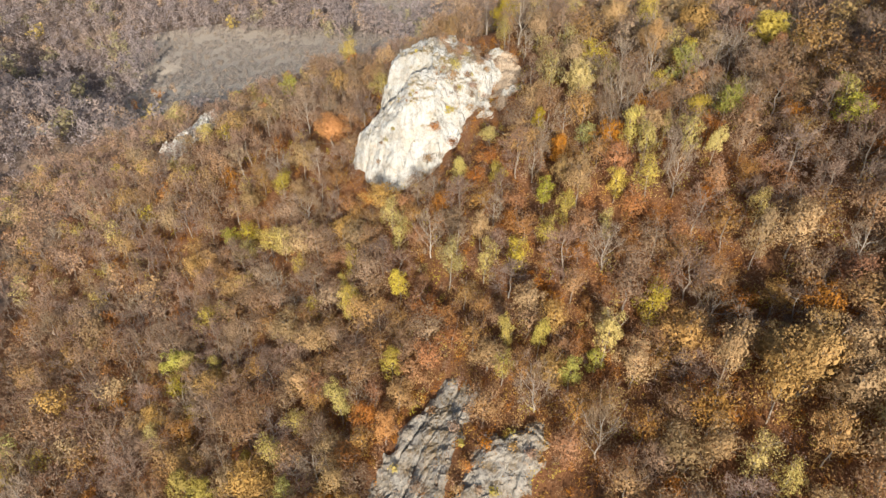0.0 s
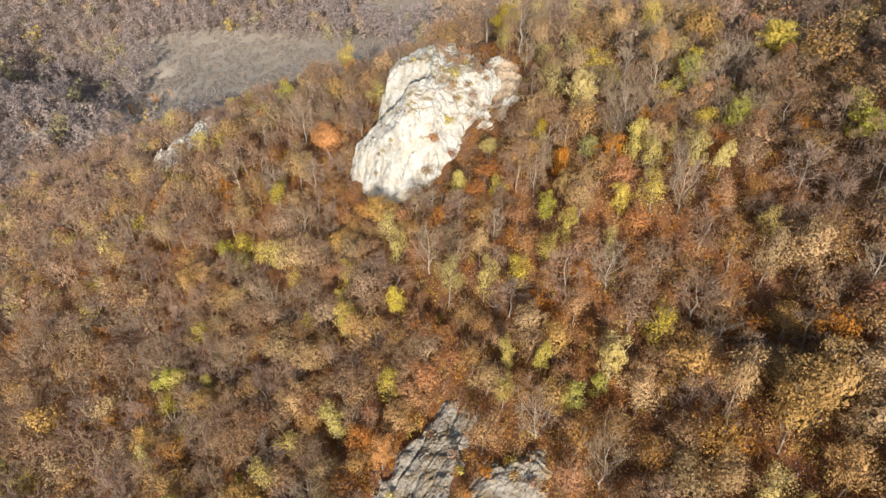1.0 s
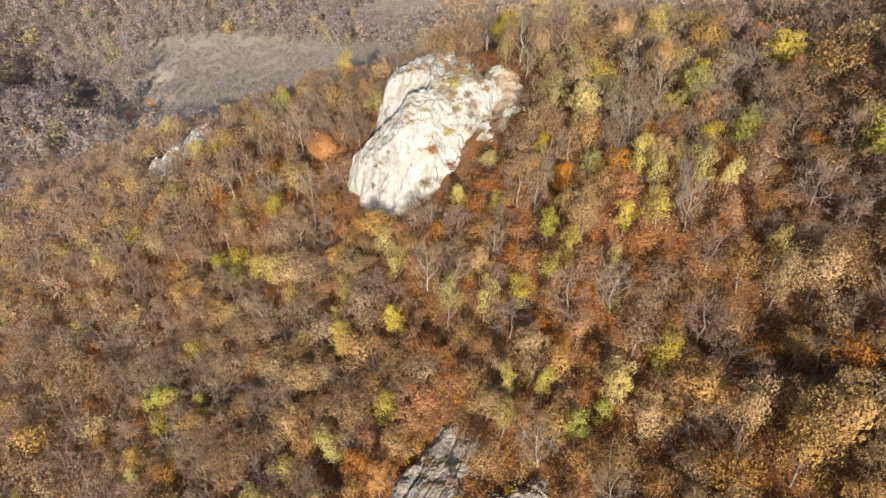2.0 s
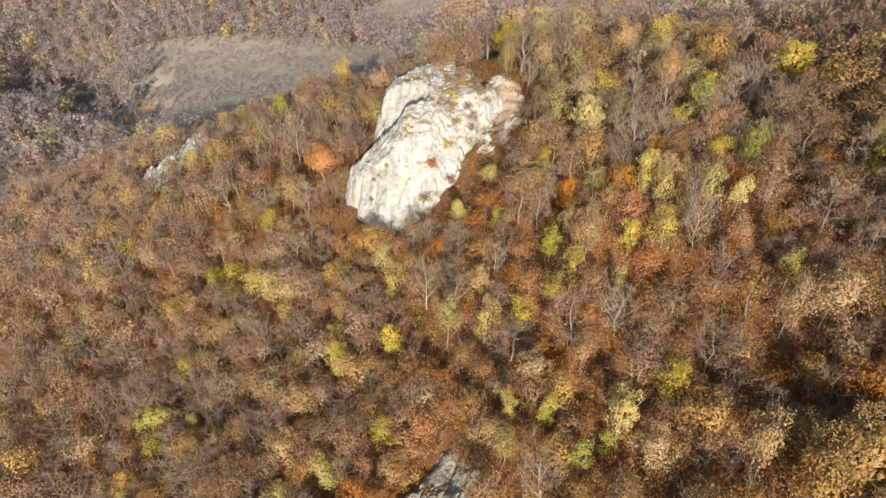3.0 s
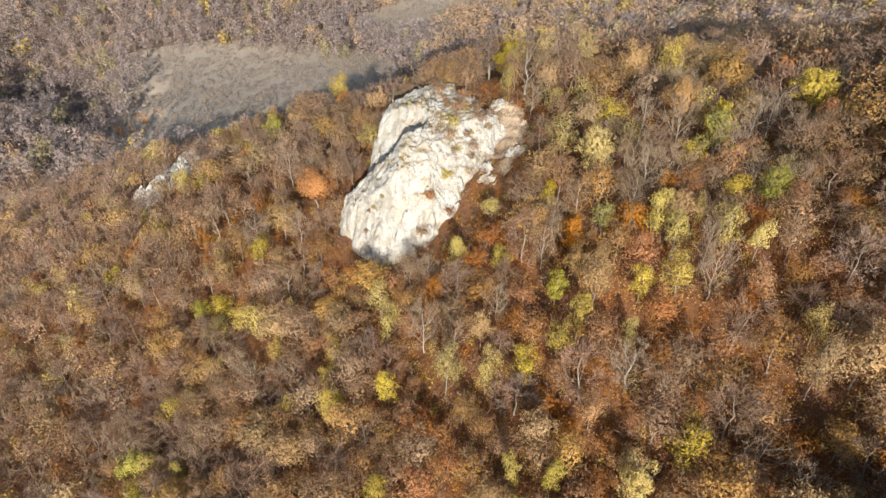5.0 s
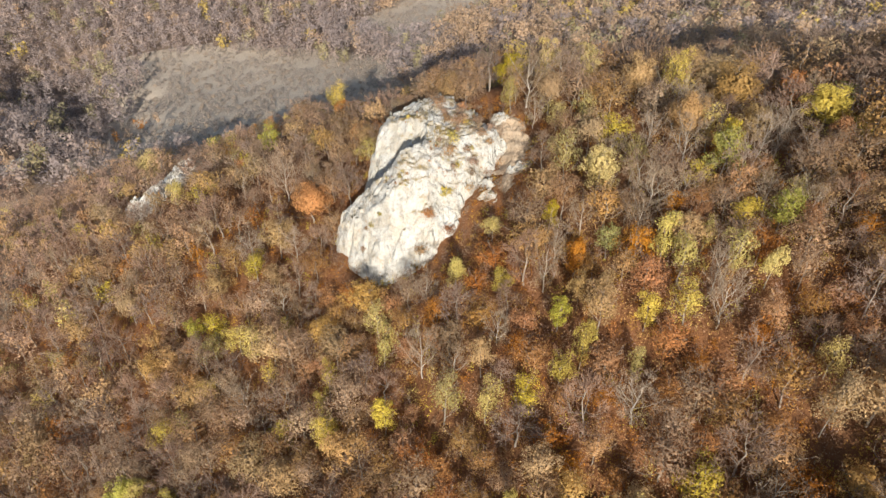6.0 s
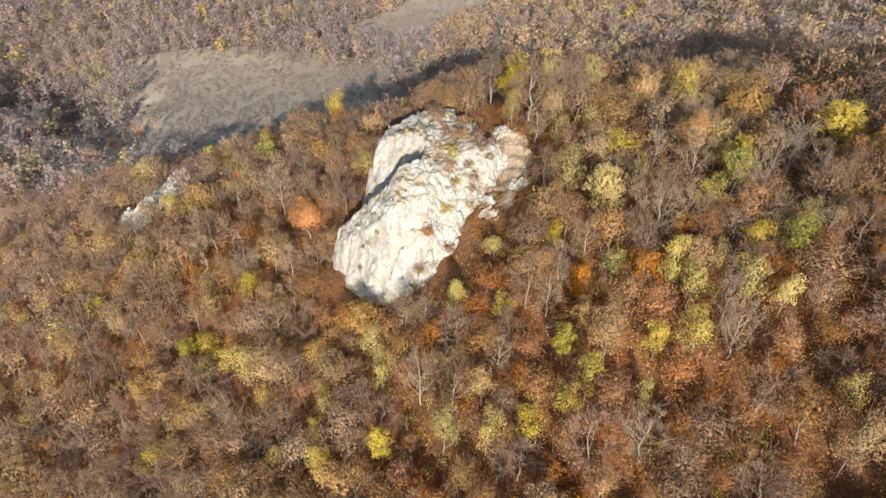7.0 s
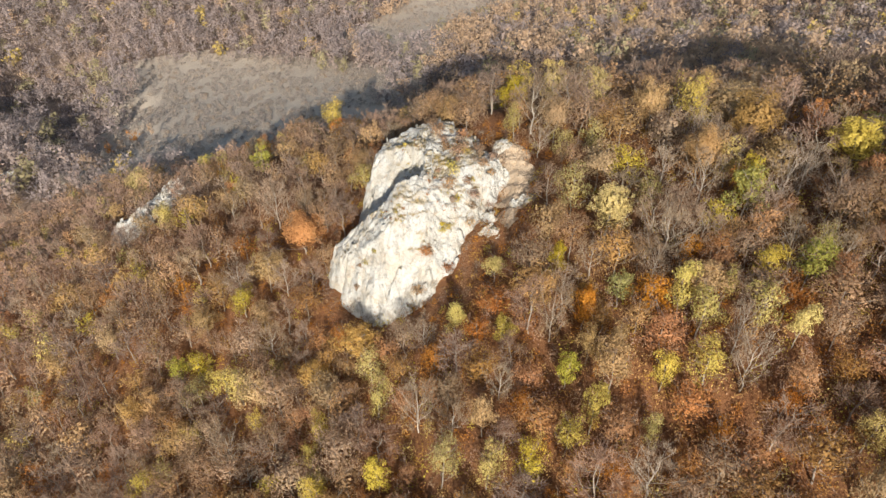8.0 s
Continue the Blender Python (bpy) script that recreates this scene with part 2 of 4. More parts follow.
KNOBS = [[(9.5, 133.5), (9.2, 129), (12, 128), (13.5, 131), (12, 134)], [(10.5, 140), (10, 136.5), (13, 136), (14.5, 139), (13, 142)], [(7.5, 140), (7.2, 135.5), (9.4, 136), (10, 139)], [(12.5, 126), (12, 123), (14.4, 123.5), (14.8, 126)], [(7.5, 125), (7.2, 121), (10, 120), (11.5, 123), (10, 126)]]
SOIL_STRIP = [(11.8, 139.5), (15.8, 138.5), (16.2, 131), (15.2, 125), (12.6, 122.5), (11.4, 127), (12.2, 132)]
BOULDER = [(-182, 248), (-174, 249), (-173, 254), (-181, 255)]


# ---- building helpers ----
def mesh_from(name, verts, faces, mats, smooth=False, slots=None):
    """A mesh from arrays of vertices and of equal-sided faces (a list of such arrays is taken too)."""
    me = bpy.data.meshes.new(name)
    groups = faces if isinstance(faces, list) else [faces]
    loops = np.concatenate([f.ravel() for f in groups]).astype(np.int32)
    sizes = np.concatenate([np.full(len(f), f.shape[1], np.int32) for f in groups])
    me.vertices.add(len(verts))
    me.vertices.foreach_set("co", np.asarray(verts, np.float32).ravel())
    me.loops.add(len(loops))
    me.loops.foreach_set("vertex_index", loops)
    me.polygons.add(len(sizes))
    me.polygons.foreach_set("loop_start", np.concatenate([[0], np.cumsum(sizes)[:-1]]).astype(np.int32))
    if slots is not None:
        me.polygons.foreach_set("material_index", np.asarray(slots, np.int32))
    me.polygons.foreach_set("use_smooth", np.full(len(sizes), smooth))
    for m in mats:
        me.materials.append(m)
    me.update(calc_edges=True)
    me.validate()
    return me


def axis_steps(inner0, inner1, step, outer0, outer1):
    """Even steps within, growing ones outside."""
    mid = list(np.arange(inner0, inner1 + step, step))
    lo, hi, s = [], [], step
    p = inner0
    while p > outer0:
        s *= 1.025 if s < 9 else 1.16
        p -= s
        lo.append(p)
    s, p = step, mid[-1]
    while p < outer1:
        s *= 1.025 if s < 9 else 1.16
        p += s
        hi.append(p)
    return np.array(lo[::-1] + mid + hi)


# ---- ground: one sheet to the horizon ----
gx, gy = axis_steps(-120, 90, 2.0, -3000, 3000), axis_steps(24, 220, 2.0, -2500, 3500)
X, Y = np.meshgrid(gx, gy)
Z = land(X, Y)
ni, nj = X.shape
quads = (np.arange(ni - 1)[:, None] * nj + np.arange(nj - 1)[None, :]).ravel()
quads = np.stack([quads, quads + 1, quads + nj + 1, quads + nj], 1)
cx, cy = (X[:-1, :-1] + X[1:, 1:]).ravel() / 2, (Y[:-1, :-1] + Y[1:, 1:]).ravel() / 2
open_land = (edge_distance(MEADOW, cx, cy) > -1) & (cy > 222) | (edge_distance(GLADE, cx, cy) > -4)
ground = new("ground", mesh_from("ground", np.stack([X, Y, Z], -1).reshape(-1, 3), quads, [LITTER, GRASS, GREY_LITTER], True, open_land + 2 * (~open_land & ((cy > 222) | (cx < -118)))))
tagged(ground, "steep hillside and valley covered in brown leaf litter and dry grass", "ground", kind="structure")


# ---- rocks ----
def fnoise(p, scale, octaves=4):
    return np.array([noise.fractal(Vector(q) * scale, 0.9, 2.1, octaves) for q in p])


def facets(p, scale, seed):
    """Broken faces: each cell a plane with a tilt of its own."""
    got = []
    for q in p:
        u = Vector(q) * scale
        c = noise.voronoi(u)[1][0]
        t = noise.cell_vector(c * 7.3 + Vector((seed, 0, 0)))
        got.append((u - c).dot(t * 2 - Vector((1, 1, 1))) + 0.35 * (t.z - 0.5))
    return np.array(got)


def clefts(p, scale):
    """Narrow dark joints between blocks: 1 in the joint, 0 on the block."""
    got = []
    for q in p:
        d = noise.voronoi(Vector(q) * scale)[0]
        got.append(math.exp(-(((d[1] - d[0]) / 0.05) ** 2)))
    return np.array(got)


def crag_height(x, y):
    """Two bodies: a steep prow with a sharp curved crest, and a back shoulder beyond the gully."""
    crest_y = np.interp(x, [-20, -14.4, -9.2, -5.8, 0, 8], [126.2, 125.2, 123.4, 124.6, 127.5, 131])
    crest_z = np.interp(x, [-21, -18.5, -14.4, -9.2, -5.8, 0, 8], [37.2, 40.8, 45.0, 51.2, 54.7, 55.6, 54.6])
    foot_y = np.interp(x, [-20, -14, -7.6, -2, 1, 4.5, 8], [120.5, 113.5, 109.8, 112.5, 116.5, 120, 126])
    foot_z = np.interp(x, [-20, -14, -7.6, -2, 1, 4.5, 8], [32.0, 33.0, 36.8, 43.0, 43.6, 46.8, 51.0])
    u = (y - foot_y) / (crest_y - foot_y)
    # a cliff half way up on the west, an even slope on the east
    west = np.interp(u, [-0.5, 0, 0.36, 0.56, 1, 1.5], [-0.6, 0, 0.42, 0.84, 1, 1.08])
    even = np.interp(u, [-0.5, 0, 0.5, 1, 1.5], [-0.6, 0, 0.56, 1, 1.1])
    blend = np.clip((x + 7) / 6, 0, 1)
    face = foot_z + (crest_z - foot_z) * (west * (1 - blend) + even * blend)
    fall = 3.2 * np.clip((-1.5 - x) / 3.5, 0, 1)
    lee = crest_z + 0.4 - fall * (y - crest_y) + 30 * np.clip((x + 4.0) / 5, 0, 1) ** 2
    prow = np.minimum(face, lee)
    crown = np.minimum(53.9 + 0.36 * (x + 9.5), 57.5 + 0.18 * (y - 146.5))
    front = 52.5 + 1.25 * (y - 137.5) + 0.9 * (x + 10)
    flank = 52.2 + 1.9 * (x + 12.0)
    shoulder = np.minimum(np.minimum(crown, front), flank)
    return np.where(x < -1, np.maximum(prow, shoulder), np.maximum(np.minimum(prow, crown + 0.4), shoulder * (x < 3) + (x >= 3) * np.minimum(prow, crown)))


def crag_mesh(name, poly, height, step, rough, ledge, mat, drop=2.2, cleft=None, seed=0.0, fine=0.2):
    """Rock over a plan: facets, ledges along the dip, cracks and a ragged edge that dives into the ground."""
    xs = np.arange(min(p[0] for p in poly) - 3, max(p[0] for p in poly) + 3, step)
    ys = np.arange(min(p[1] for p in poly) - 3, max(p[1] for p in poly) + 3, step)
    x, y = (a.ravel() for a in np.meshgrid(xs, ys))
    flat = np.stack([x, y, np.full(x.shape, seed)], 1)
    wob = fnoise(flat, 0.22, 4)
    dist = edge_distance(poly, x, y) + 1.5 * wob + 1.3 * facets(flat + 0.9 * np.stack([wob, -wob, wob], 1), 0.33, seed + 2)
    z = height(x, y)
    blend = np.clip(dist / 1.5, -3, 1)
    z = z + np.where(blend < 1, (blend - 1) * drop, 0)
    # bulges parted by creases that run up the dip, ledges along the beds, then finer breaks
    along, across = 0.75 * x + 0.66 * y, -0.66 * x + 0.75 * y
    run = np.stack([along * 0.085, across * 0.13, np.full(x.shape, seed)], 1)
    z = z + rough * 0.7 * (np.abs(fnoise(run, 1.0, 2)) - 0.3)
    bed = (z + 0.3 * x - 0.15 * y) / ledge + 1.6 * fnoise(flat, 0.1, 4)
    saw = bed - np.floor(bed)
    some = np.clip(0.5 + 1.6 * fnoise(flat + (70, 0, 0), 0.13, 2), 0, 1)
    z = z + some * ledge * 0.14 * (np.clip(saw * 3, 0, 1) - saw)
    joint = np.abs(fnoise(np.stack([along * 0.1, across * 0.19, np.full(x.shape, seed + 4)], 1), 1.0, 3))
    z = z - 0.6 * rough * np.exp(-((joint / 0.018) ** 2))
    if cleft is not None:
        z = z - cleft(x, y)
    p = np.stack([x, y, z], 1)
    warp = p + 1.7 * np.stack([fnoise(p, 0.35, 3), fnoise(p + (3, 7, 1), 0.35, 3), 0 * x], 1)
    p[:, 2] += rough * (0.8 * facets(warp, 0.15, seed) + 0.42 * facets(warp + (4, 2, 8), 0.42, seed + 3) + 0.16 * facets(p + (1, 5, 2), 0.95, seed + 6))
    p[:, 2] += rough * (0.35 * fnoise(p, 0.3, 4) + fine * (0.6 * fnoise(p + (9, 9, 9), 1.1, 4) + 0.5 * fnoise(p + (5, 0, 5), 2.1, 3)))
    p[:, 0] += rough * (0.35 * fnoise(p + (0, 30, 0), 0.45, 4) + 0.6 * fine * fnoise(p + (0, 31, 0), 1.7, 3))
    p[:, 1] += rough * (0.35 * fnoise(p + (0, 0, 50), 0.45, 4) + 0.6 * fine * fnoise(p + (0, 0, 51), 1.7, 3))
    broken = np.clip(0.35 + 1.5 * fnoise(p + (40, 0, 0), 0.12, 2), 0, 1)
    p[:, 2] -= rough * broken * (0.55 * clefts(warp, 0.22) + 0.16 * clefts(warp + (9, 3, 3), 0.75))
    nx, ny = len(xs), len(ys)
    q = (np.arange(ny - 1)[:, None] * nx + np.arange(nx - 1)[None, :]).ravel()
    q = np.stack([q, q + 1, q + nx + 1, q + nx], 1)
    q = q[(dist[q] > -2.6).all(1)]
    used, q = np.unique(q, return_inverse=True)
    return p[used], q.reshape(-1, 4)


def long_cracks(x, y):
    """Straight joints that run up the slab, a few metres apart."""
    v = 0.83 * (x + 2.6) - 0.56 * (y - 57) + 0.25 * np.sin(0.7 * y)
    near_one = np.minimum(np.abs(v), np.minimum(np.abs(v + 3.1), np.abs(v - 2.3) + 0.1))
    return 0.75 * np.exp(-((near_one / 0.26) ** 2)) * (0.6 + 0.4 * np.sin(0.5 * y + v))


def rock(name, label, poly, lift, step, rough, ledge, mat, drop, seed, group="", cleft=None):
    v, f = crag_mesh(name, poly, lambda x, y: land(x, y) + lift, step, rough, ledge, mat, drop, cleft, seed, 0.6)
    return tagged(new(name, mesh_from(name, v, f, [mat], False)), label, "rock", group)


def part(name, me, parent, label=""):
    ob = new(name, me)
    ob.parent = parent
    return tagged(ob, label) if label else ob


rock_crag = tagged(new("rock_crag"), "large sunlit white limestone crag rising from the wooded slope", "rock")
crag_v, crag_f = crag_mesh("rock_crag", CRAG, crag_height, 0.2, 0.85, 2.7, LIMESTONE, 3.0, None)
mid_f = crag_v[crag_f].mean(1)
back = (mid_f[:, 1] > 129.5 - 0.1 * (mid_f[:, 0] + 9)) & (mid_f[:, 0] < 0)
for name, faces in (("prow", crag_f[~back]), ("shoulder", crag_f[back])):
    used, faces = np.unique(faces, return_inverse=True)
    part(name, mesh_from(name, crag_v[used], faces.reshape(-1, 4), [LIMESTONE], True), rock_crag)


def crag_top(x, y):
    return float(crag_v[np.argmin((crag_v[:, 0] - x) ** 2 + (crag_v[:, 1] - y) ** 2), 2])


rock("rock_slab", "grey weathered limestone slab with long cracks on the slope", SLAB_LOW, 0.9, 0.2, 0.36, 0.9, GREY_LIMESTONE, 1.0, 3.0, "rock slabs", long_cracks)
rock("rock_slab", "pale grey broken limestone slab among rust-coloured bushes", SLAB_RIGHT, 1.4, 0.2, 0.36, 0.9, GREY_LIMESTONE, 1.1, 5.0, "rock slabs")
rock("rock_spur", "small white limestone spur on the wooded ridge", SPUR, 4.2, 0.4, 0.9, 1.6, LIMESTONE, 1.6, 7.0)
rock("rock_outcrop", "pale limestone outcrop at the valley's edge", BOULDER, 3.0, 0.5, 0.8, 1.6, LIMESTONE, 1.6, 9.0)
for i, poly in enumerate(KNOBS):
    rock("limestone_boulder", "low boulder of white limestone in stony soil beside the crag", poly, 1.2, 0.22, 0.7, 1.6, LIMESTONE, 1.6, 11.0 + i, "boulders by the crag")
rock("soil_bank", "bare stony tan soil beside the white crag", SOIL_STRIP, 0.9, 0.35, 0.25, 4.0, SOIL, 0.6, 21.0)["category"] = "soil"
ROCKS = [(BARE_SOIL, -1.0), (CRAG, 1.2), (SLAB_LOW, 2.0), (SLAB_RIGHT, 2.0), (SPUR, 2.5), (BOULDER, 2.0)]


# ---- trees ----
def tube(path, radii, sides=5):
    """A tapered limb along a path: vertices and quads."""
    path = np.asarray(path, float)
    ang = np.linspace(0, 2 * np.pi, sides, endpoint=False)
    verts = []
    for i, (p, r) in enumerate(zip(path, radii)):
        d = path[min(i + 1, len(path) - 1)] - path[max(i - 1, 0)]
        d = d / (np.linalg.norm(d) + 1e-9)
        a = np.cross(d, (0.3, 0.9, 0.1))
        a /= np.linalg.norm(a) + 1e-9
        b = np.cross(d, a)
        verts.append(p + r * (np.cos(ang)[:, None] * a + np.sin(ang)[:, None] * b))
    faces = [(i * sides + j, i * sides + (j + 1) % sides, (i + 1) * sides + (j + 1) % sides, (i + 1) * sides + j) for i in range(len(path) - 1) for j in range(sides)]
    return np.concatenate(verts), np.array(faces)


def joined(pieces):
    verts, faces, n = [], [], 0
    for v, f in pieces:
        verts.append(v)
        faces.append(f + n)
        n += len(v)
    return np.concatenate(verts), np.concatenate(faces)


def unit(v):
    return v / (np.linalg.norm(v, axis=-1, keepdims=True) + 1e-9)


def leaf_blades(centres, size, out, g, loose=0.5):
    """Leaf sprays: a pointed blade at each centre, mostly facing out."""
    n = len(centres)
    normal = unit(out + g.normal(0, loose, (n, 3)))
    a = unit(np.cross(normal, g.normal(0, 1, (n, 3))))
    b = np.cross(normal, a)
    s = size * g.uniform(0.6, 1.35, (n, 1))
    k = g.uniform(0.5, 0.95, (n, 1))
    v = np.stack([centres - a * s * 0.8 - b * s * k * g.uniform(0.2, 1, (n, 1)), centres + a * s, centres - a * s * 0.5 + b * s * k], 1)
    return v.reshape(-1, 3), np.arange(3 * n).reshape(-1, 3)


def twig_blades(starts, ways, length, width, g):
    """Twigs: slim blades from the limbs outwards."""
    n = len(starts)
    side = unit(np.cross(ways, g.normal(0, 1, (n, 3)))) * width
    l = length * g.uniform(0.5, 1.3, (n, 1))
    v = np.stack([starts - side, starts + side, starts + ways * l + g.normal(0, 0.12, (n, 3)) * l], 1)
    return v.reshape(-1, 3), np.arange(3 * n).reshape(-1, 3)


def tree_shape(seed, height=9.0, spread=2.8, leaves=1200, size=0.13, lobes=16, lobe=0.36, twigs=0, twig_len=0.75, twig_wide=0.024, limbs=7, low=0.3, vase=0.0, deep=0.25, deep_size=0.075, loose=0.5):
    """Trunk with limbs, a crown of leafy lobes and twigs of one tree, each as (vertices, faces)."""
    g = np.random.default_rng(seed)
    lean = g.normal(0, 0.04, 2)
    sway = g.normal(0, 0.14, (6, 2))
    hs = np.linspace(-0.6, height * 0.84, 6)
    stem = np.stack([lean[0] * hs + sway[:, 0], lean[1] * hs + sway[:, 1], hs], 1)
    pieces = [tube(stem, np.linspace(0.16, 0.03, 6) * height / 9, 5)]
    tips, ways = [], []
    for i in range(limbs):
        u = low * 0.9 + (0.8 - low * 0.9) * (i + g.uniform(0, 0.9)) / limbs * (1 - 0.45 * vase)
        root = np.array([np.interp(u * height, hs, stem[:, k]) for k in range(3)])
        turn = i * 2.4 + g.normal(0, 0.4)
        reach = spread * g.uniform(0.6, 0.98) * (1.15 - 0.6 * max(u - 0.45, 0) / 0.4)
        rise = (g.uniform(0.4, 1.0) + 0.8 * vase) * reach + 0.6
        rise = min(rise, height * 1.02 - root[2])
        end = root + (np.cos(turn) * reach, np.sin(turn) * reach, rise)
        mid = (root + end) / 2 + (*g.normal(0, 0.15, 2), -0.14 * reach)
        r0 = (0.05 + 0.012 * vase) * height / 9
        pieces.append(tube([root, mid, end], [r0, r0 * 0.65, 0.012], 3))
        for w in (0.4, 0.65, 0.95):
            p = mid * (2 - 2 * w) + end * (2 * w - 1) if w > 0.5 else root * (1 - 2 * w) + mid * 2 * w
            tips.append(p)
            ways.append(unit(end - root))
            if limbs > 4 and (w < 0.9 or vase):
                fork = p + unit(unit(end - root) + g.normal(0, 0.55, 3) + (0, 0, 0.5)) * reach * g.uniform(0.35, 0.6)
                pieces.append(tube([p, fork], [0.024, 0.007], 3))
                tips.append(fork)
                ways.append(unit(fork - p))
    tips.append(stem[-1])
    ways.append(np.array([0, 0, 1.0]))
    tips, ways = np.array(tips), np.array(ways)
    mid_h = height * (low + 1) / 2
    centre = np.array([lean[0] * mid_h, lean[1] * mid_h, mid_h])
    half = np.array([spread * g.uniform(0.88, 1.1), spread * g.uniform(0.88, 1.1), height * (1 - low) / 2])
    got = {"trunk": joined(pieces)}
    d = unit(g.normal(0, 1, (lobes, 3)) + (0, 0, 0.25))
    reach = g.uniform(0.35, 0.86, (lobes, 1)) ** 0.7
    c = centre + d * half * reach
    big = spread * lobe * g.uniform(0.5, 1.3, (lobes, 1))
    if leaves:
        pick = g.choice(lobes, leaves, p=(big[:, 0] ** 2) / (big ** 2).sum())
        w = unit(g.normal(0, 1, (leaves, 3)) + 0.55 * d[pick] + (0, 0, 0.25))
        pos = c[pick] + w * big[pick] * g.normal(0.92, 0.19, (leaves, 1)) * (1, 1, 0.85)
        got["crown"] = leaf_blades(pos, size, unit(w + 0.5 * d[pick]), g, loose)
        inner = int(leaves * deep)
        if inner:
            # shaded sprays deep in the crown
            e = unit(g.normal(0, 1, (inner, 3)) + (0, 0, 0.2))
            got["crown"] = joined([got["crown"], leaf_blades(centre + e * half * g.uniform(0.4, 0.72, (inner, 1)), deep_size * spread, 3 * e, g, loose)])
    if twigs:
        loose = twigs // 3
        pick = g.integers(0, len(tips), loose)
        some = g.integers(0, lobes, twigs - loose)
        w = unit(g.normal(0, 1, (twigs - loose, 3)) + 0.6 * d[some] + (0, 0, 0.4))
        start = np.concatenate([tips[pick] + g.normal(0, 0.22, (loose, 3)), c[some] + w * big[some] * g.uniform(0.1, 0.75, (twigs - loose, 1))])
        way = np.concatenate([ways[pick] + g.normal(0, 0.5, (loose, 3)), w + 0.5 * d[some] + g.normal(0, 0.5, (twigs - loose, 3))]) + (0, 0, 0.12 + 0.25 * vase)
        got["twigs"] = twig_blades(start, unit(way), twig_len, twig_wide, g)
    return got


# kind: name, label, leaf material, twig material, bark, shape
KINDS = {
    "tan": ("oak_tree", "oak tree holding dry tan-brown leaves on the slope", "tan", "twig", BARK, dict(leaves=2000, size=0.13, lobes=26, lobe=0.34, twigs=60, spread=2.9, height=7.9, low=0.2)),
    "brown": ("hornbeam_tree", "half-bare hornbeam tree with thin grey-brown leaves", "brown", "twig", BARK, dict(leaves=1050, size=0.105, lobes=24, lobe=0.4, twigs=520, spread=2.8, height=7.7, low=0.16)),
    "russet": ("field_maple_tree", "field maple tree with thinning russet-brown leaves", "russet", "twig", BARK, dict(leaves=1150, size=0.11, lobes=22, lobe=0.4, twigs=380, spread=2.6, height=7.4, low=0.16)),
    "haze": ("young_beech_tree", "nearly leafless tree with dense violet-grey twigs", None, "haze", BARK, dict(leaves=0, lobes=24, lobe=0.44, twigs=1350, twig_len=0.6, twig_wide=0.03, spread=2.6, height=7.5, low=0.14)),
    "rust": ("beech_tree", "low beech tree with rust-red autumn leaves", "rust", "twig", BARK, dict(leaves=1250, size=0.125, lobes=22, lobe=0.38, twigs=160, spread=2.5, height=6.0, low=0.04)),
    "bare": ("bare_tree", "leafless tree with grey trunk and fine twigs", None, "pale_twig", PALE_BARK, dict(leaves=0, twigs=1500, spread=2.9, height=8.4, limbs=9, lobes=26, lobe=0.36, twig_len=0.7, twig_wide=0.024, low=0.12, vase=0.6)),
    "yellow": ("maple_tree", "small maple tree with bright yellow autumn leaves", "yellow", "twig", BARK, dict(leaves=1700, size=0.13, lobes=18, lobe=0.38, twigs=40, spread=2.1, height=7.6, low=0.16)),
    "olive": ("linden_tree", "linden tree with olive-yellow thinning leaves", "olive", "twig", BARK, dict(leaves=1300, size=0.12, lobes=18, lobe=0.38, twigs=300, spread=2.4, height=8.2, low=0.12)),
    "green": ("ash_tree", "ash tree still in yellow-green leaf", "green", "twig", BARK, dict(leaves=1600, size=0.13, lobes=17, lobe=0.38, twigs=60, spread=2.1, height=8.0, low=0.16)),
    "orange": ("cherry_tree", "wild cherry tree with vivid orange leaves", "orange", "twig", BARK, dict(leaves=2600, size=0.14, lobes=26, lobe=0.33, twigs=20, spread=2.5, height=7.6, low=0.14)),
    "cream": ("poplar_tree", "poplar tree with pale yellow leaves in loose clumps", "cream", "twig", PALE_BARK, dict(leaves=1700, size=0.14, lobes=24, lobe=0.27, twigs=120, spread=2.6, height=8.8, low=0.16)),
}
VARIANTS = 5
THIN = {k: dict(spec[5], leaves=int(spec[5]["leaves"] * 0.3), size=spec[5].get("size", 0.2) * 1.6, twigs=int(spec[5]["twigs"] * 0.4), twig_len=0.95, twig_wide=0.05, limbs=4) for k, spec in KINDS.items()}
for k in ("bare", "haze"):
    THIN[k] |= dict(twigs=int(KINDS[k][5]["twigs"] * 0.62), twig_wide=0.037, twig_len=0.75)
SHAPES = {k: [tree_shape(100 * i + 11 * v, **spec[5]) for v in range(VARIANTS)] for i, (k, spec) in enumerate(KINDS.items())}
THIN_SHAPES = {k: [tree_shape(900 + 13 * v, **spec) for v in range(VARIANTS)] for k, spec in THIN.items()}
BIG = {k: dict(spec[5], leaves=int(spec[5]["leaves"] * 2.5), size=spec[5].get("size", 0.2) * 0.62, twigs=int(spec[5]["twigs"] * 1.7), twig_wide=0.018, twig_len=0.6, lobes=int(spec[5]["lobes"] * 1.7), lobe=spec[5]["lobe"] * 0.78, deep=0.25) for k, spec in KINDS.items()}
BIG_SHAPES = {k: [tree_shape(1300 + 13 * v, **spec) for v in range(2)] for k, spec in BIG.items() if k in ("orange", "yellow", "tan", "bare", "olive", "cream")}
GRADES = {"full": SHAPES, "thin": THIN_SHAPES, "big": BIG_SHAPES}
MODELS, NUMBER = {}, {}


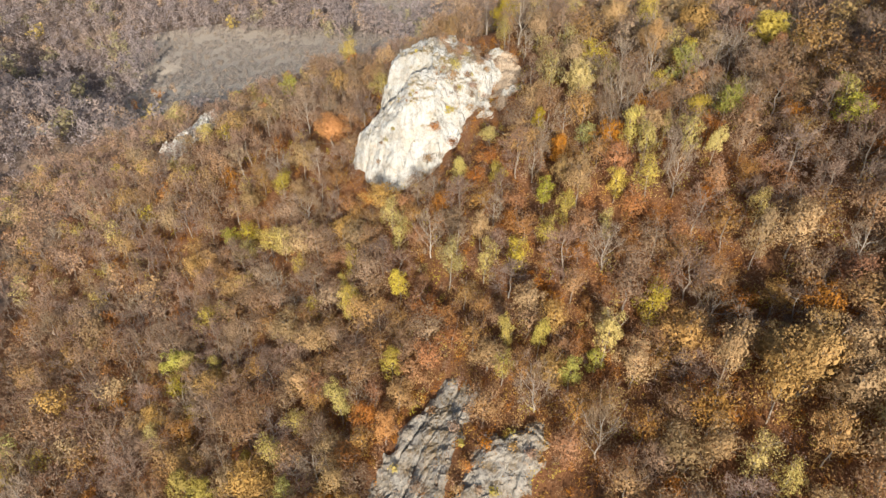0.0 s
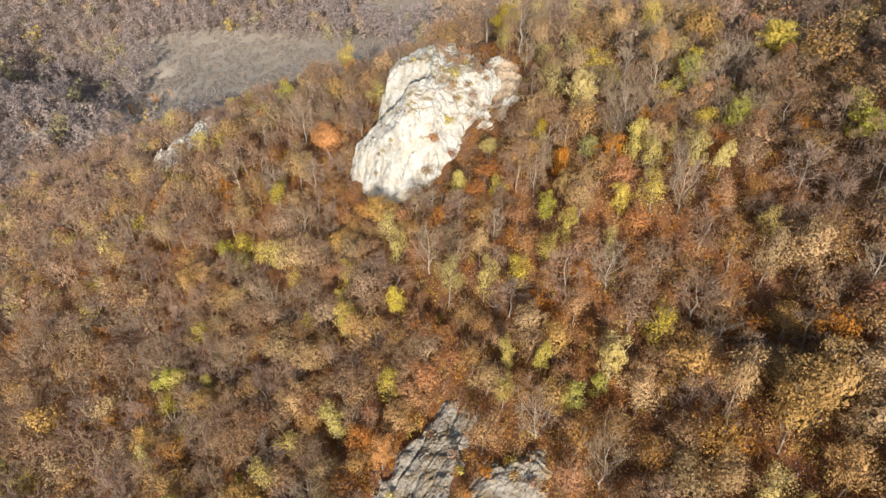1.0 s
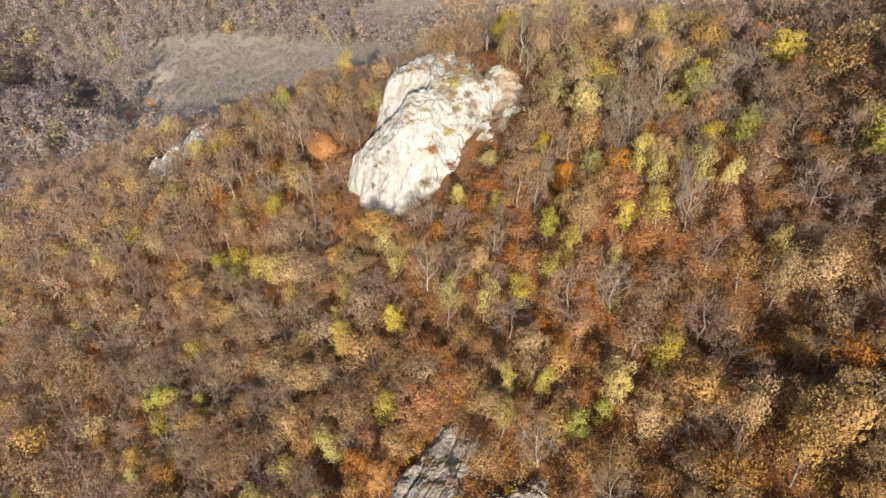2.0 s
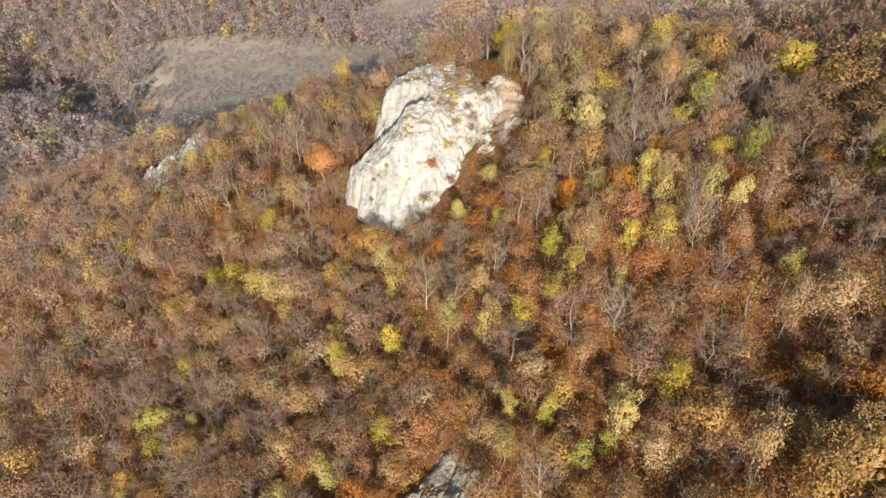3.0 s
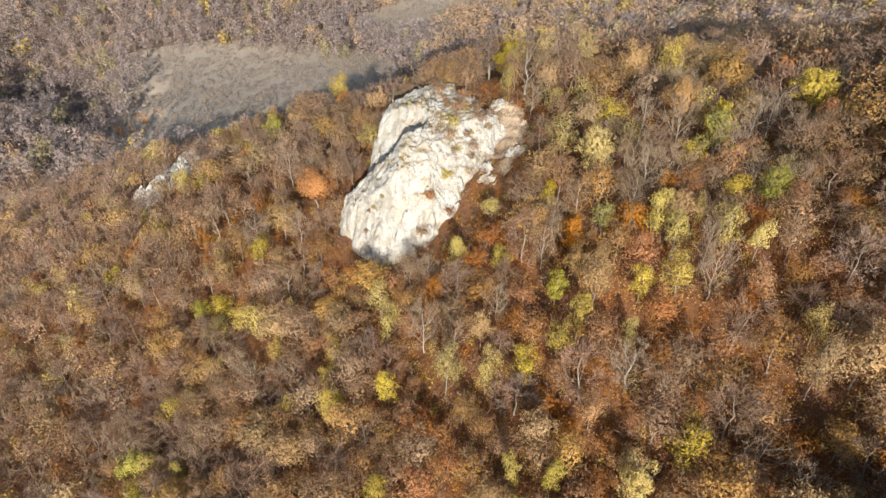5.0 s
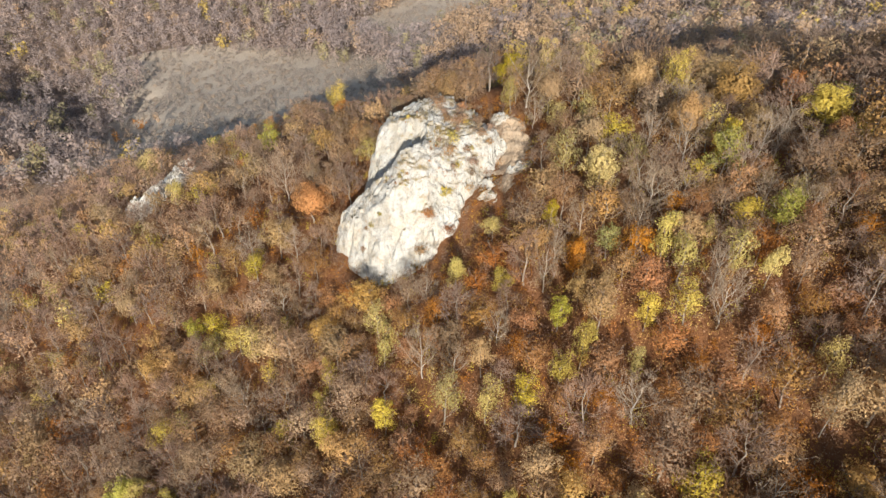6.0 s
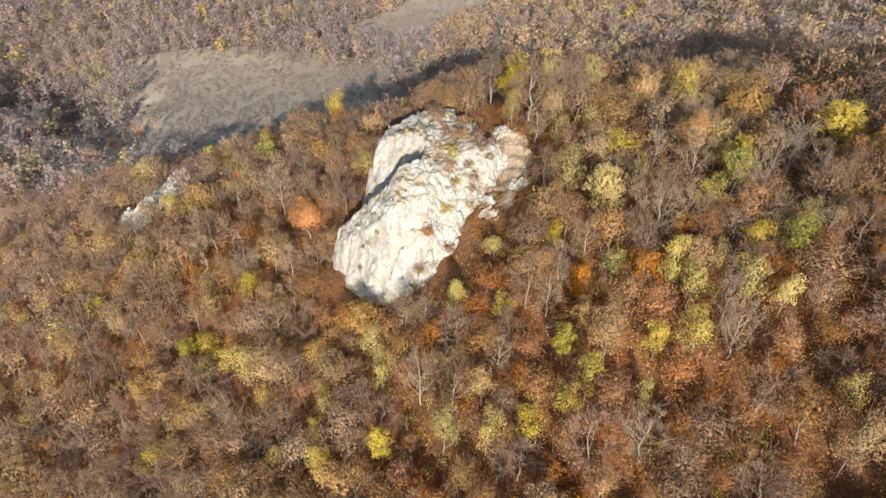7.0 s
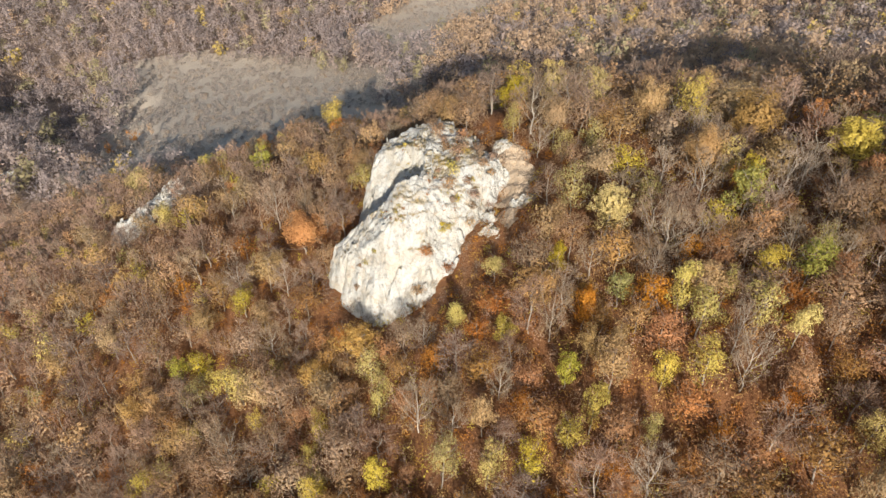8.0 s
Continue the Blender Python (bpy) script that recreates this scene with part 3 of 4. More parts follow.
def tree_model(kind, v, grade):
    """The first tree of a kind and shape, with its parts."""
    name, label, leaf, twig, bark, _ = KINDS[kind]
    shape = GRADES[grade][kind][v]
    root = tagged(new(name), label, "tree", kind + " trees of the wood")
    part("trunk", mesh_from("trunk", *shape["trunk"], [bark], True), root)
    if "crown" in shape:
        part("crown", mesh_from("crown", *shape["crown"], [LEAF[leaf]]), root)
    if "twigs" in shape:
        tagged(part("twig_haze", mesh_from("twig_haze", *shape["twigs"], [LEAF[twig]]), root), kind="stuff")
    return root


def plant(kind, x, y, radius, g, tall=None, grade="full"):
    """A tree as a thing of its own, standing on the ground. tall: how high the middle of its crown is."""
    shape = KINDS[kind][5]
    v = int(g.integers(0, len(GRADES[grade][kind])))
    s = radius / shape["spread"]
    h = tall / (shape["height"] * (shape["low"] + 1) / 2) if tall else s ** 0.6 * g.uniform(0.8, 1.2)
    m = Matrix.Translation((x, y, float(land(x, y)) - 0.1)) @ Matrix.Rotation(g.uniform(0, 6.28), 4, "Z") @ Matrix.Diagonal((s, s, h, 1))
    NUMBER[kind] = NUMBER.get(kind, 0) + 1
    if (kind, v, grade) not in MODELS:
        MODELS[kind, v, grade] = tree_model(kind, v, grade)
        MODELS[kind, v, grade].matrix_basis = m
        return
    model = MODELS[kind, v, grade]
    copy_thing(model, m @ Matrix.Diagonal((*model.scale, 1)).inverted())


# Trees that stand out: x, y, crown radius and, where known, the height of the crown's middle above sea level.
STANDOUT = {
    "orange": [(-26.4, 134.0, 4.6, 37.9), (61.0, 110.7, 2.0), (-50.2, 192.5, 1.9), (-54.6, 190.6, 1.6), (-9.0, 59.8, 1.9), (-64.7, 63.3, 1.5)],
    "yellow": [(-8.1, 86.6, 2.0), (-19.4, 93.0, 1.3), (9.4, 111.7, 1.8, 47.4), (18.1, 107.6, 1.4), (19.9, 84.4, 1.6, 46.7), (32.1, 96.4, 1.9, 56.2), (43.5, 88.6, 1.6, 57.2), (62.4, 118.3, 4.3, 65.7), (45.5, 113.7, 1.8, 62.2), (28.6, 87.4, 1.7), (3.0, 103.9, 1.7), (-44.8, 191.9, 1.3), (65.1, 113.4, 2.2, 63.9), (-67.7, 160.8, 2.4), (46.5, 113.1, 1.8), (-17.8, 86.2, 2.0), (9.6, 67.1, 1.4, 35.9), (14.4, 66.0, 1.5, 36.8), (-44.4, 60.6, 2.7), (-17.2, 66.8, 2.2, 20.9), (-34.0, 63.6, 1.1)],
    "olive": [(-10.2, 102.2, 2.2), (-8.6, 96.8, 2.3), (-37.1, 123.8, 2.9, 29.8), (-34.4, 106.7, 2.5, 25.0), (-30.0, 100.3, 1.6), (1.2, 83.7, 2.4, 37.3), (7.1, 81.8, 2.3), (-18.2, 95.4, 1.7, 27.4), (33.9, 93.0, 2.6), (38.1, 97.0, 1.5), (44.0, 135.4, 2.8, 64.2), (21.6, 119.0, 2.8), (32.1, 115.5, 2.1), (14.1, 140.8, 1.8), (26.6, 131.6, 1.9), (47.0, 76.8, 1.6), (26.4, 81.7, 1.4), (-90.0, 193.7, 4.0), (-26.9, 214.4, 4.0), (40.2, 41.8, 1.9), (8.8, 62.8, 1.7), (-17.4, 87.6, 1.6), (-16.7, 85.4, 1.7, 26.1), (-29.7, 194.0, 3.2, 35.6)],
    "green": [(25.6, 100.1, 2.0, 52.6), (47.0, 95.5, 2.3), (17.3, 90.6, 1.6), (-25.4, 56.3, 1.8), (18.3, 59.7, 2.0), (22.0, 61.5, 1.4)],
    "cream": [(25.6, 110.8, 3.4), (22.1, 150.9, 3.0), (23.5, 63.2, 2.4, 39.6)],
    "tan": [(22.6, 88.0, 2.6), (20.3, 92.3, 1.6), (23.5, 91.6, 1.5), (6.5, 88.1, 2.0, 40.8), (45.1, 71.1, 2.2, 51.3), (-54.9, 106.4, 2.5, 17.6), (-65.3, 122.7, 2.6), (26.6, 58.4, 2.8, 38.2), (45.4, 52.4, 4.2, 46.5), (48.6, 48.4, 3.6, 45.0), (43.5, 56.8, 3.2, 43.0), (41.6, 50.4, 3.0, 43.2), (38.1, 57.2, 2.9, 42.2), (45.6, 43.9, 2.8, 42.0), (34.0, 46.6, 2.8, 36.6)],
    "bare": [(24.9, 76.1, 3.4, 45.1), (18.3, 136.0, 2.4, 57.4), (-28.9, 125.8, 3.2, 33.3), (-34.2, 144.2, 3.8), (40.1, 115.4, 2.9), (37.6, 90.2, 2.2), (-2.3, 92.4, 3.0), (16.4, 98.6, 2.6), (51.6, 114.3, 2.9), (37.0, 85.2, 2.6), (-39.1, 64.8, 2.8), (12.8, 58.0, 2.7), (41.6, 61.1, 2.2)],
}


def wood_kind(x, y, g):
    """What grows where: browns on the flank, rust and yellow in the middle, tan oaks low down and bare crowns on the top."""
    mid = math.exp(-(((x - 16) / 38) ** 2)) * math.exp(-(((y - 85) / 38) ** 2))
    top = math.exp(-(((x - 50) / 45) ** 2)) * math.exp(-(((y - 130) / 40) ** 2))
    flank = 1 / (1 + math.exp((x + 25) / 10))
    back = flank / (1 + math.exp((112 - y) / 10))
    low = math.exp(-(((y - 45) / 26) ** 2)) * (1 - flank)
    east = math.exp(-(((x - 44) / 18) ** 2)) * math.exp(-(((y - 80) / 16) ** 2))
    w = {"tan": 0.16 - 0.05 * flank - 0.04 * top + 0.2 * low - 0.16 * east, "brown": 0.22 + 0.2 * flank - 0.1 * mid, "russet": 0.16 + 0.08 * mid - 0.07 * flank, "haze": 0.2 + 0.12 * flank + 0.1 * east + 0.04 * top - 0.12 * mid - 0.1 * low,
         "rust": (0.14 + 0.28 * mid - 0.04 * flank + 0.1 * low + 0.45 * east) * (1 - 0.6 * top) * (1 - 0.75 * back), "bare": 0.055 + 0.22 * top + 0.02 * flank - 0.03 * low - 0.02 * mid, "yellow": 0.010 + 0.008 * mid, "olive": 0.045 + 0.02 * mid + 0.05 * back,
         "green": 0.006 + 0.006 * mid, "orange": 0.006, "cream": 0.008}
    names = list(w)
    p = np.array([max(v, 0.002) for v in w.values()])
    return names[int(g.choice(len(names), p=p / p.sum()))]


def scatter(x0, x1, y0, y1, gap, g, taken, keep):
    """Places at least gap apart, by throwing darts on a grid of cells."""
    cells, got = {}, []
    for x, y in taken:
        cells.setdefault((int(x // gap), int(y // gap)), []).append((x, y))
    tries = int((x1 - x0) * (y1 - y0) / gap ** 2 * 7)
    xs, ys = g.uniform(x0, x1, tries), g.uniform(y0, y1, tries)
    good = keep(xs, ys)
    for x, y in zip(xs[good].tolist(), ys[good].tolist()):
        i, j = int(x // gap), int(y // gap)
        if all((x - a) ** 2 + (y - b) ** 2 >= gap * gap for u in (i - 1, i, i + 1) for w in (j - 1, j, j + 1) for a, b in cells.get((u, w), ())):
            cells.setdefault((i, j), []).append((x, y))
            got.append((x, y))
    return got


def free(x, y):
    """No rock and no meadow here."""
    ok = ~(inside(MEADOW, x, y) | inside(GLADE, x, y))
    for poly, margin in ROCKS:
        ok &= edge_distance(poly, x, y) < -margin
    return ok


def near(x, y):
    """The part of the slope that the drone passes nearest."""
    return free(x, y) & (x > -0.59 * y - 52) & (x < 0.59 * y + 34)


tree_rng = np.random.default_rng(21)
taken, STAND = [], []
for kind, places in STANDOUT.items():
    for x, y, r, *up in places:
        plant(kind, x, y, r, tree_rng, max(2.5, up[0] - float(land(x, y))) if up else 5.1 * (r / 2.2) ** 0.6, "big" if r > 3.1 and kind in BIG_SHAPES else "full")
        taken.append((x, y))
        STAND.append((x, y, r))


LOW_GROWTH = [(-12, 27), (17, 27), (22, 48), (15, 50), (8, 44), (-12, 46)]


def clear(x, y):
    """Room round the trees that stand out, most of all on their lower side."""
    ok = near(x, y) & ~inside(LOW_GROWTH, x, y)
    for down in (2, 4, 6, 8, 10, 12):
        ok &= ~inside(BARE_SOIL, x, y + down)
    for down in (2, 4, 6, 8):
        ok &= ~inside(CRAG, x, y + down) & ~inside(SPUR, x, y + 0.5 * down)
    for a, b, r in STAND:
        ok &= ((x - a) / (r + 0.9)) ** 2 + ((y - b + 1.0) / (r + 1.9)) ** 2 > 1
    return ok


slope = scatter(-165, 125, 34, 226, 3.7, tree_rng, taken, clear)
slope += scatter(-100, 80, 34, 110, 2.9, tree_rng, taken + slope, clear)
slope.sort(key=lambda p: math.hypot(p[0] - 2, 0.8 * (p[1] - 78)))
LEFT_OVER = []
for x, y in slope:
    kind = wood_kind(x, y, tree_rng)
    crest = math.exp(-(((x - 48) / 36) ** 2)) * math.exp(-(((y - 145) / 26) ** 2))
    if tree_rng.random() < 0.42 * crest:
        continue
    radius = (1 + 0.38 * crest) * tree_rng.uniform(0.7, 1.25) * {"rust": 2.6, "bare": 3.0, "tan": 3.2, "brown": 3.2, "russet": 3.0, "haze": 3.1}.get(kind, 2.4)
    if NUMBER.get(kind, 0) < 295 and sum(NUMBER.values()) < 1650:
        plant(kind, x, y, radius, tree_rng, grade="big" if crest > 0.35 and radius > 3.2 and kind in BIG_SHAPES else "thin" if sum(NUMBER.values()) > 640 else "full")
    else:
        LEFT_OVER.append((kind, x, y, radius))


def wood_stuff(name, label, trees, shapes, g, bark, swap={}):
    """Many trees joined into one mesh."""
    mats = [bark] + list(LEAF.values())
    slot = {k: i + 1 for i, k in enumerate(LEAF)}
    verts, n = [], 0
    faces, slots, tones = {3: [], 4: []}, {3: [], 4: []}, {3: [], 4: []}
    for kind, x, y, r in trees:
        spec = KINDS[kind]
        shape = shapes[kind][int(g.integers(0, len(shapes[kind])))]
        s, a = r / spec[5]["spread"], g.uniform(0, 6.28)
        h = s ** 0.75 * g.uniform(0.85, 1.15)
        base = float(land(x, y)) - 0.1
        c, d = math.cos(a) * s, math.sin(a) * s
        tone = g.uniform(-0.16, 0.16)
        for key, (v, f) in shape.items():
            verts.append(np.stack([c * v[:, 0] - d * v[:, 1] + x, d * v[:, 0] + c * v[:, 1] + y, v[:, 2] * h + base], 1))
            faces[f.shape[1]].append(f + n)
            n += len(v)
            look_of = spec[2] or spec[3] if key == "crown" else spec[3]
            tones[f.shape[1]].append(np.full(len(f), tone))
            slots[f.shape[1]].append(np.full(len(f), 0 if key == "trunk" else slot[swap.get(look_of, look_of)]))
    ob = new(name, mesh_from(name, np.concatenate(verts), [np.concatenate(faces[3]), np.concatenate(faces[4])], mats, False, np.concatenate(slots[3] + slots[4])))
    ob.data.attributes.new("tone", "FLOAT", "FACE").data.foreach_set("value", np.concatenate(tones[3] + tones[4]).astype(np.float32))
    return tagged(ob, label, "woods", kind="stuff")


MID_SHAPES = {k: [tree_shape(1500 + 13 * v, **dict(spec, leaves=int(spec["leaves"] * 0.6), size=spec.get("size", 0.2) * 1.25, twigs=int(spec["twigs"] * 0.55), twig_wide=0.07, limbs=2)) for v in range(VARIANTS)] for k, spec in THIN.items()}
FAR = {k: dict(spec[5], leaves=90, size=0.42, twigs=12, twig_len=1.0, twig_wide=0.06, limbs=1, low=0.1, lobes=12, lobe=0.42, loose=0.6, deep=0.4, deep_size=0.19) for k, spec in KINDS.items()}
for k in ("bare", "haze", "brown"):
    FAR[k] |= dict(leaves=55, twigs=62, twig_len=1.5, twig_wide=0.06, vase=1.0)
stuff_rng = np.random.default_rng(33)
for x, y in scatter(-50, 50, -28, 34, 4.1, stuff_rng, [], lambda x, y: free(x, y) & ~inside(LOW_GROWTH, x, y)):
    LEFT_OVER.append((wood_kind(x, 40, stuff_rng), x, y, stuff_rng.uniform(2.6, 3.3)))
if LEFT_OVER:
    wood_stuff("slope_woods", "mixed autumn woodland covering the rest of the slope", LEFT_OVER, MID_SHAPES, stuff_rng, BARK)


def ragged(x, y):
    """Woods that thin out into the meadow and the glade."""
    ok = np.abs(x) < 0.62 * y + 55
    for poly, reach in ((MEADOW, 18), (GLADE, 6)):
        ok &= edge_distance(poly, x, y) < reach * stuff_rng.random(x.shape) ** 2.5
    for a, b, long in RAVINES:
        v, u = across_ravine(x, y, a, b)
        ok &= (np.abs(u) > long) | (np.abs(v + 4) > 8) | (stuff_rng.random(x.shape) < 0.3)
    return ok & (edge_distance(BOULDER, x, y) < -1)


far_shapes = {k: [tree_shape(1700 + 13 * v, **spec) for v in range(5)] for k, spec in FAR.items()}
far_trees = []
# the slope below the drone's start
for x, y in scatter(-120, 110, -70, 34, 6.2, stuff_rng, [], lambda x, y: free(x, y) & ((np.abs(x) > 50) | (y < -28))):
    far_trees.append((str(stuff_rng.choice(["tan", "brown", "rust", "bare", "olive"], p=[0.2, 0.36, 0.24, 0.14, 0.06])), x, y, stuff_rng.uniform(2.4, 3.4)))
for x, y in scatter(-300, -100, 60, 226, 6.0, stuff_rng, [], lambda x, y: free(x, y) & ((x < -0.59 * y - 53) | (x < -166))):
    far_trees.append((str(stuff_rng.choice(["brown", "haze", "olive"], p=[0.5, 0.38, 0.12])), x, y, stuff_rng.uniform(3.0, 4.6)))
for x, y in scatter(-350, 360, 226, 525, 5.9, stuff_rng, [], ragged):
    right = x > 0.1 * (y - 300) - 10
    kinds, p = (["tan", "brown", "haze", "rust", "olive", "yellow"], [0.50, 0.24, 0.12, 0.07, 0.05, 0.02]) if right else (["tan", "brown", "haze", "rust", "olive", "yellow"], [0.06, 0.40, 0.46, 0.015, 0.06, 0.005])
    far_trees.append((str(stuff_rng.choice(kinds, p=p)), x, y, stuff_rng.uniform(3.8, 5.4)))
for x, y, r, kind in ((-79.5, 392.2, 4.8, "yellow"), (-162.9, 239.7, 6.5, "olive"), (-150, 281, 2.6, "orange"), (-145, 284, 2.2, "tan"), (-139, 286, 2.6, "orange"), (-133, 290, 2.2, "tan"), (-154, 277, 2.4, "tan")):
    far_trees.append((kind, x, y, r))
# swap in the leaf colours that carry the painted distance haze
wood_stuff("valley_woods", "grey-brown autumn woods in the valley and beyond", far_trees, far_shapes, stuff_rng, FAR_BARK, {"tan": "hazed_tan", "rust": "hazed_tan", "brown": "hazed_brown", "russet": "hazed_tan", "olive": "hazed_olive", "yellow": "cream", "twig": "hazed_twig", "haze": "hazed_twig", "pale_twig": "hazed_twig"})


# ---- undergrowth ----
def bush_stuff(name, label, places, mats, leaves, size, reach, rise, g):
    """Low bushes joined into one mesh."""
    verts, faces, slots, n = [], [], [], 0
    for x, y in places:
        r = reach * g.uniform(0.6, 1.3)
        d = unit(g.normal(0, 1, (leaves, 3)))
        d[:, 2] = np.abs(d[:, 2])
        pos = d * g.uniform(0.35, 1.0, (leaves, 1)) * (r, r, rise * r)
        px, py = pos[:, 0] + x, pos[:, 1] + y
        v, f = leaf_blades(np.stack([px, py, pos[:, 2] + land(px, py) + 0.05], 1), size, d, g)
        verts.append(v)
        faces.append(f + n)
        n += len(v)
        slots.append(np.full(len(f), int(g.integers(0, len(mats)))))
    ob = new(name, mesh_from(name, np.concatenate(verts), np.concatenate(faces), mats, False, np.concatenate(slots)))
    return tagged(ob, label, "bushes", kind="stuff")


bush_rng = np.random.default_rng(5)
def brushy(x, y):
    """Undergrowth grows close to the rocks."""
    ok = (x > -0.59 * y - 52) & (x < 0.59 * y + 34)
    for poly, margin in ((CRAG, 0.8), (SLAB_LOW, -0.9), (SLAB_RIGHT, -0.9)):
        ok &= edge_distance(poly, x, y) < -margin
    return ok & (~inside(BARE_SOIL, x, y) | (bush_rng.random(x.shape) < 0.45)) & ~inside(SOIL_STRIP, x, y)


bush_stuff("undergrowth", "rust and brown bushes and saplings under the trees",
           scatter(-95, 80, 34, 150, 1.85, bush_rng, [], brushy) + scatter(-45, 45, -24, 34, 2.3, bush_rng, [], brushy), [LEAF["rust"], LEAF["rust"], LEAF["rust"], LEAF["amber"], LEAF["amber"], LEAF["brown"], LEAF["olive"], LEAF["twig"]], 70, 0.14, 1.4, 1.4, bush_rng)
def by_the_crag(x, y):
    """The foot of the crag and the bank beside it, where tall trees give way to shrubs."""
    foot = edge_distance(CRAG, x, y)
    return ((foot < -0.3) & (foot > -8) | inside(BARE_SOIL, x, y) & (foot < -0.3)) & ~inside(SOIL_STRIP, x, y)


bush_stuff("crag_shrubs", "leafless grey and rust-brown shrubs round the white crag",
           scatter(-32, 26, 100, 154, 1.75, bush_rng, [], by_the_crag), [LEAF["haze"], LEAF["haze"], LEAF["twig"], LEAF["brown"], LEAF["russet"], LEAF["rust"], LEAF["pale_twig"]], 150, 0.105, 1.35, 1.5, bush_rng)


def by_the_slabs(x, y):
    """Shrubs that close in on the grey slabs, and some that root in them."""
    a, b = edge_distance(SLAB_LOW, x, y), edge_distance(SLAB_RIGHT, x, y)
    outside = (np.maximum(a, b) < 0.2) & (np.maximum(a, b) > -7)
    return outside | ((a > 0.2) & (y < 56) & (bush_rng.random(x.shape) < 0.22)) | ((b > 0.2) & (bush_rng.random(x.shape) < 0.06))


bush_stuff("slab_shrubs", "grey leafless and rust-brown shrubs round the grey slabs",
           scatter(-20, 24, 38, 76, 1.7, bush_rng, [], by_the_slabs), [LEAF["haze"], LEAF["twig"], LEAF["russet"], LEAF["rust"], LEAF["amber"], LEAF["brown"], LEAF["pale_twig"]], 130, 0.1, 1.2, 1.7, bush_rng)


def sapling_ground(x, y):
    """Room between the trees of the lower slope."""
    return brushy(x, y) & ~inside(BARE_SOIL, x, y) & ~inside(LOW_GROWTH, x, y) & (edge_distance(SLAB_LOW, x, y + 5) < 0) & (edge_distance(SLAB_RIGHT, x, y + 5) < 0)


bush_stuff("sapling_thicket", "amber, rust and olive saplings between the trees",
           scatter(-22, 80, 34, 108, 2.25, bush_rng, [], sapling_ground), [LEAF["rust"], LEAF["amber"], LEAF["amber"], LEAF["amber"], LEAF["olive"], LEAF["twig"], LEAF["haze"], LEAF["russet"], LEAF["brown"]], 120, 0.13, 1.6, 2.5, bush_rng)


def scrubby(x, y):
    """Scrub in drifts over the open land."""
    drift = np.sin(x * 0.21 + 1.7 * np.sin(y * 0.11)) + np.sin(y * 0.27 - x * 0.13 + 1.2 * np.sin(x * 0.17))
    return (inside(MEADOW, x, y) | inside(GLADE, x, y)) & (drift + bush_rng.normal(0, 0.7, x.shape) > 0.0)


bush_stuff("meadow_scrub", "low grey-brown scrub over dry valley grass",
           scatter(-212, 110, 224, 492, 3.2, bush_rng, [], scrubby), [LEAF["scrub"], LEAF["scrub"], LEAF["scrub"], LEAF["pale_twig"]], 44, 0.34, 2.3, 0.95, bush_rng)


# ---- bushes on the crag ----
def bush(x, y, z, r, leaf, label, g):
    """A bush rooted on rock: short stems under a ragged crown."""
    root = tagged(new("bush"), label, "bush", "bushes on the rocks")
    root.location = (x, y, z - 0.15)
    pieces = []
    for i in range(5):
        a = i * 1.3 + g.normal(0, 0.3)
        pieces.append(tube([(0, 0, -0.2), (0.3 * r * math.cos(a), 0.3 * r * math.sin(a), 0.5 * r), (0.7 * r * math.cos(a), 0.7 * r * math.sin(a), 1.1 * r)], [0.05, 0.035, 0.012], 4))
    part("stem_clump", mesh_from("stem_clump", *joined(pieces), [BARK], True), root)
    n = int(90 * r * r + 40)
    d = unit(g.normal(0, 1, (n, 3)) + (0, 0, 0.3))
    pos = d * g.uniform(0.3, 1.0, (n, 1)) * (r, r, 0.8 * r) + (0, 0, 0.7 * r)
    part("crown", mesh_from("crown", *leaf_blades(pos, 0.17, d, g), [LEAF[leaf]]), root)


crag_rng = np.random.default_rng(12)
for x, y, r, leaf in ((0, 138.7, 1.9, "twig"), (3.5, 132.5, 1.6, "twig"), (7.5, 135, 1.5, "brown"), (2.6, 129, 1.2, "olive"), (3.5, 124.4, 1.0, "olive"), (9.2, 124.6, 1.7, "twig"),
                      (8, 130.5, 1.4, "brown"), (1, 120.5, 0.8, "yellow"), (9.5, 121.5, 1.5, "rust"), (5, 119.5, 1.2, "orange"), (-3, 113, 1.5, "brown"), (-1.6, 116.1, 1.1, "rust"),
                      (-10.4, 117.6, 0.6, "olive"), (-13.1, 118.3, 0.5, "brown"), (11.5, 134, 1.4, "tan"), (4.5, 139, 1.2, "rust"), (-6, 137, 0.6, "olive"), (10.5, 137.5, 1.0, "tan"), (13, 132, 0.9, "rust"), (12.5, 128, 1.0, "twig"), (6.5, 116.5, 1.1, "rust"), (1.5, 134.5, 1.2, "brown"), (5.2, 127.5, 1.2, "twig"), (-3.4, 127, 0.6, "olive"), (14.5, 139, 1.0, "brown"), (2.1, 126, 1.6, "brown"), (0.9, 119.9, 0.9, "olive"), (8.1, 123.5, 1.8, "brown"), (-1.7, 116, 1.5, "rust"), (-1.2, 142, 1.6, "twig"), (4.7, 134, 1.3, "brown"), (1.9, 116, 1.4, "rust"), (-12, 118, 0.8, "olive"), (-13.9, 117.2, 0.8, "brown"), (6.3, 125.5, 1.3, "twig"), (5.6, 122.2, 1.2, "tan")):
    label = {"twig": "leafless grey-brown bush", "brown": "thin brown-leaved bush", "olive": "olive tussock", "yellow": "yellow-green tuft", "rust": "rust-red bush", "orange": "orange bush", "tan": "dry tan bush"}[leaf]
    bush(x, y, crag_top(x, y), r, leaf, label + " growing in the white limestone", crag_rng)
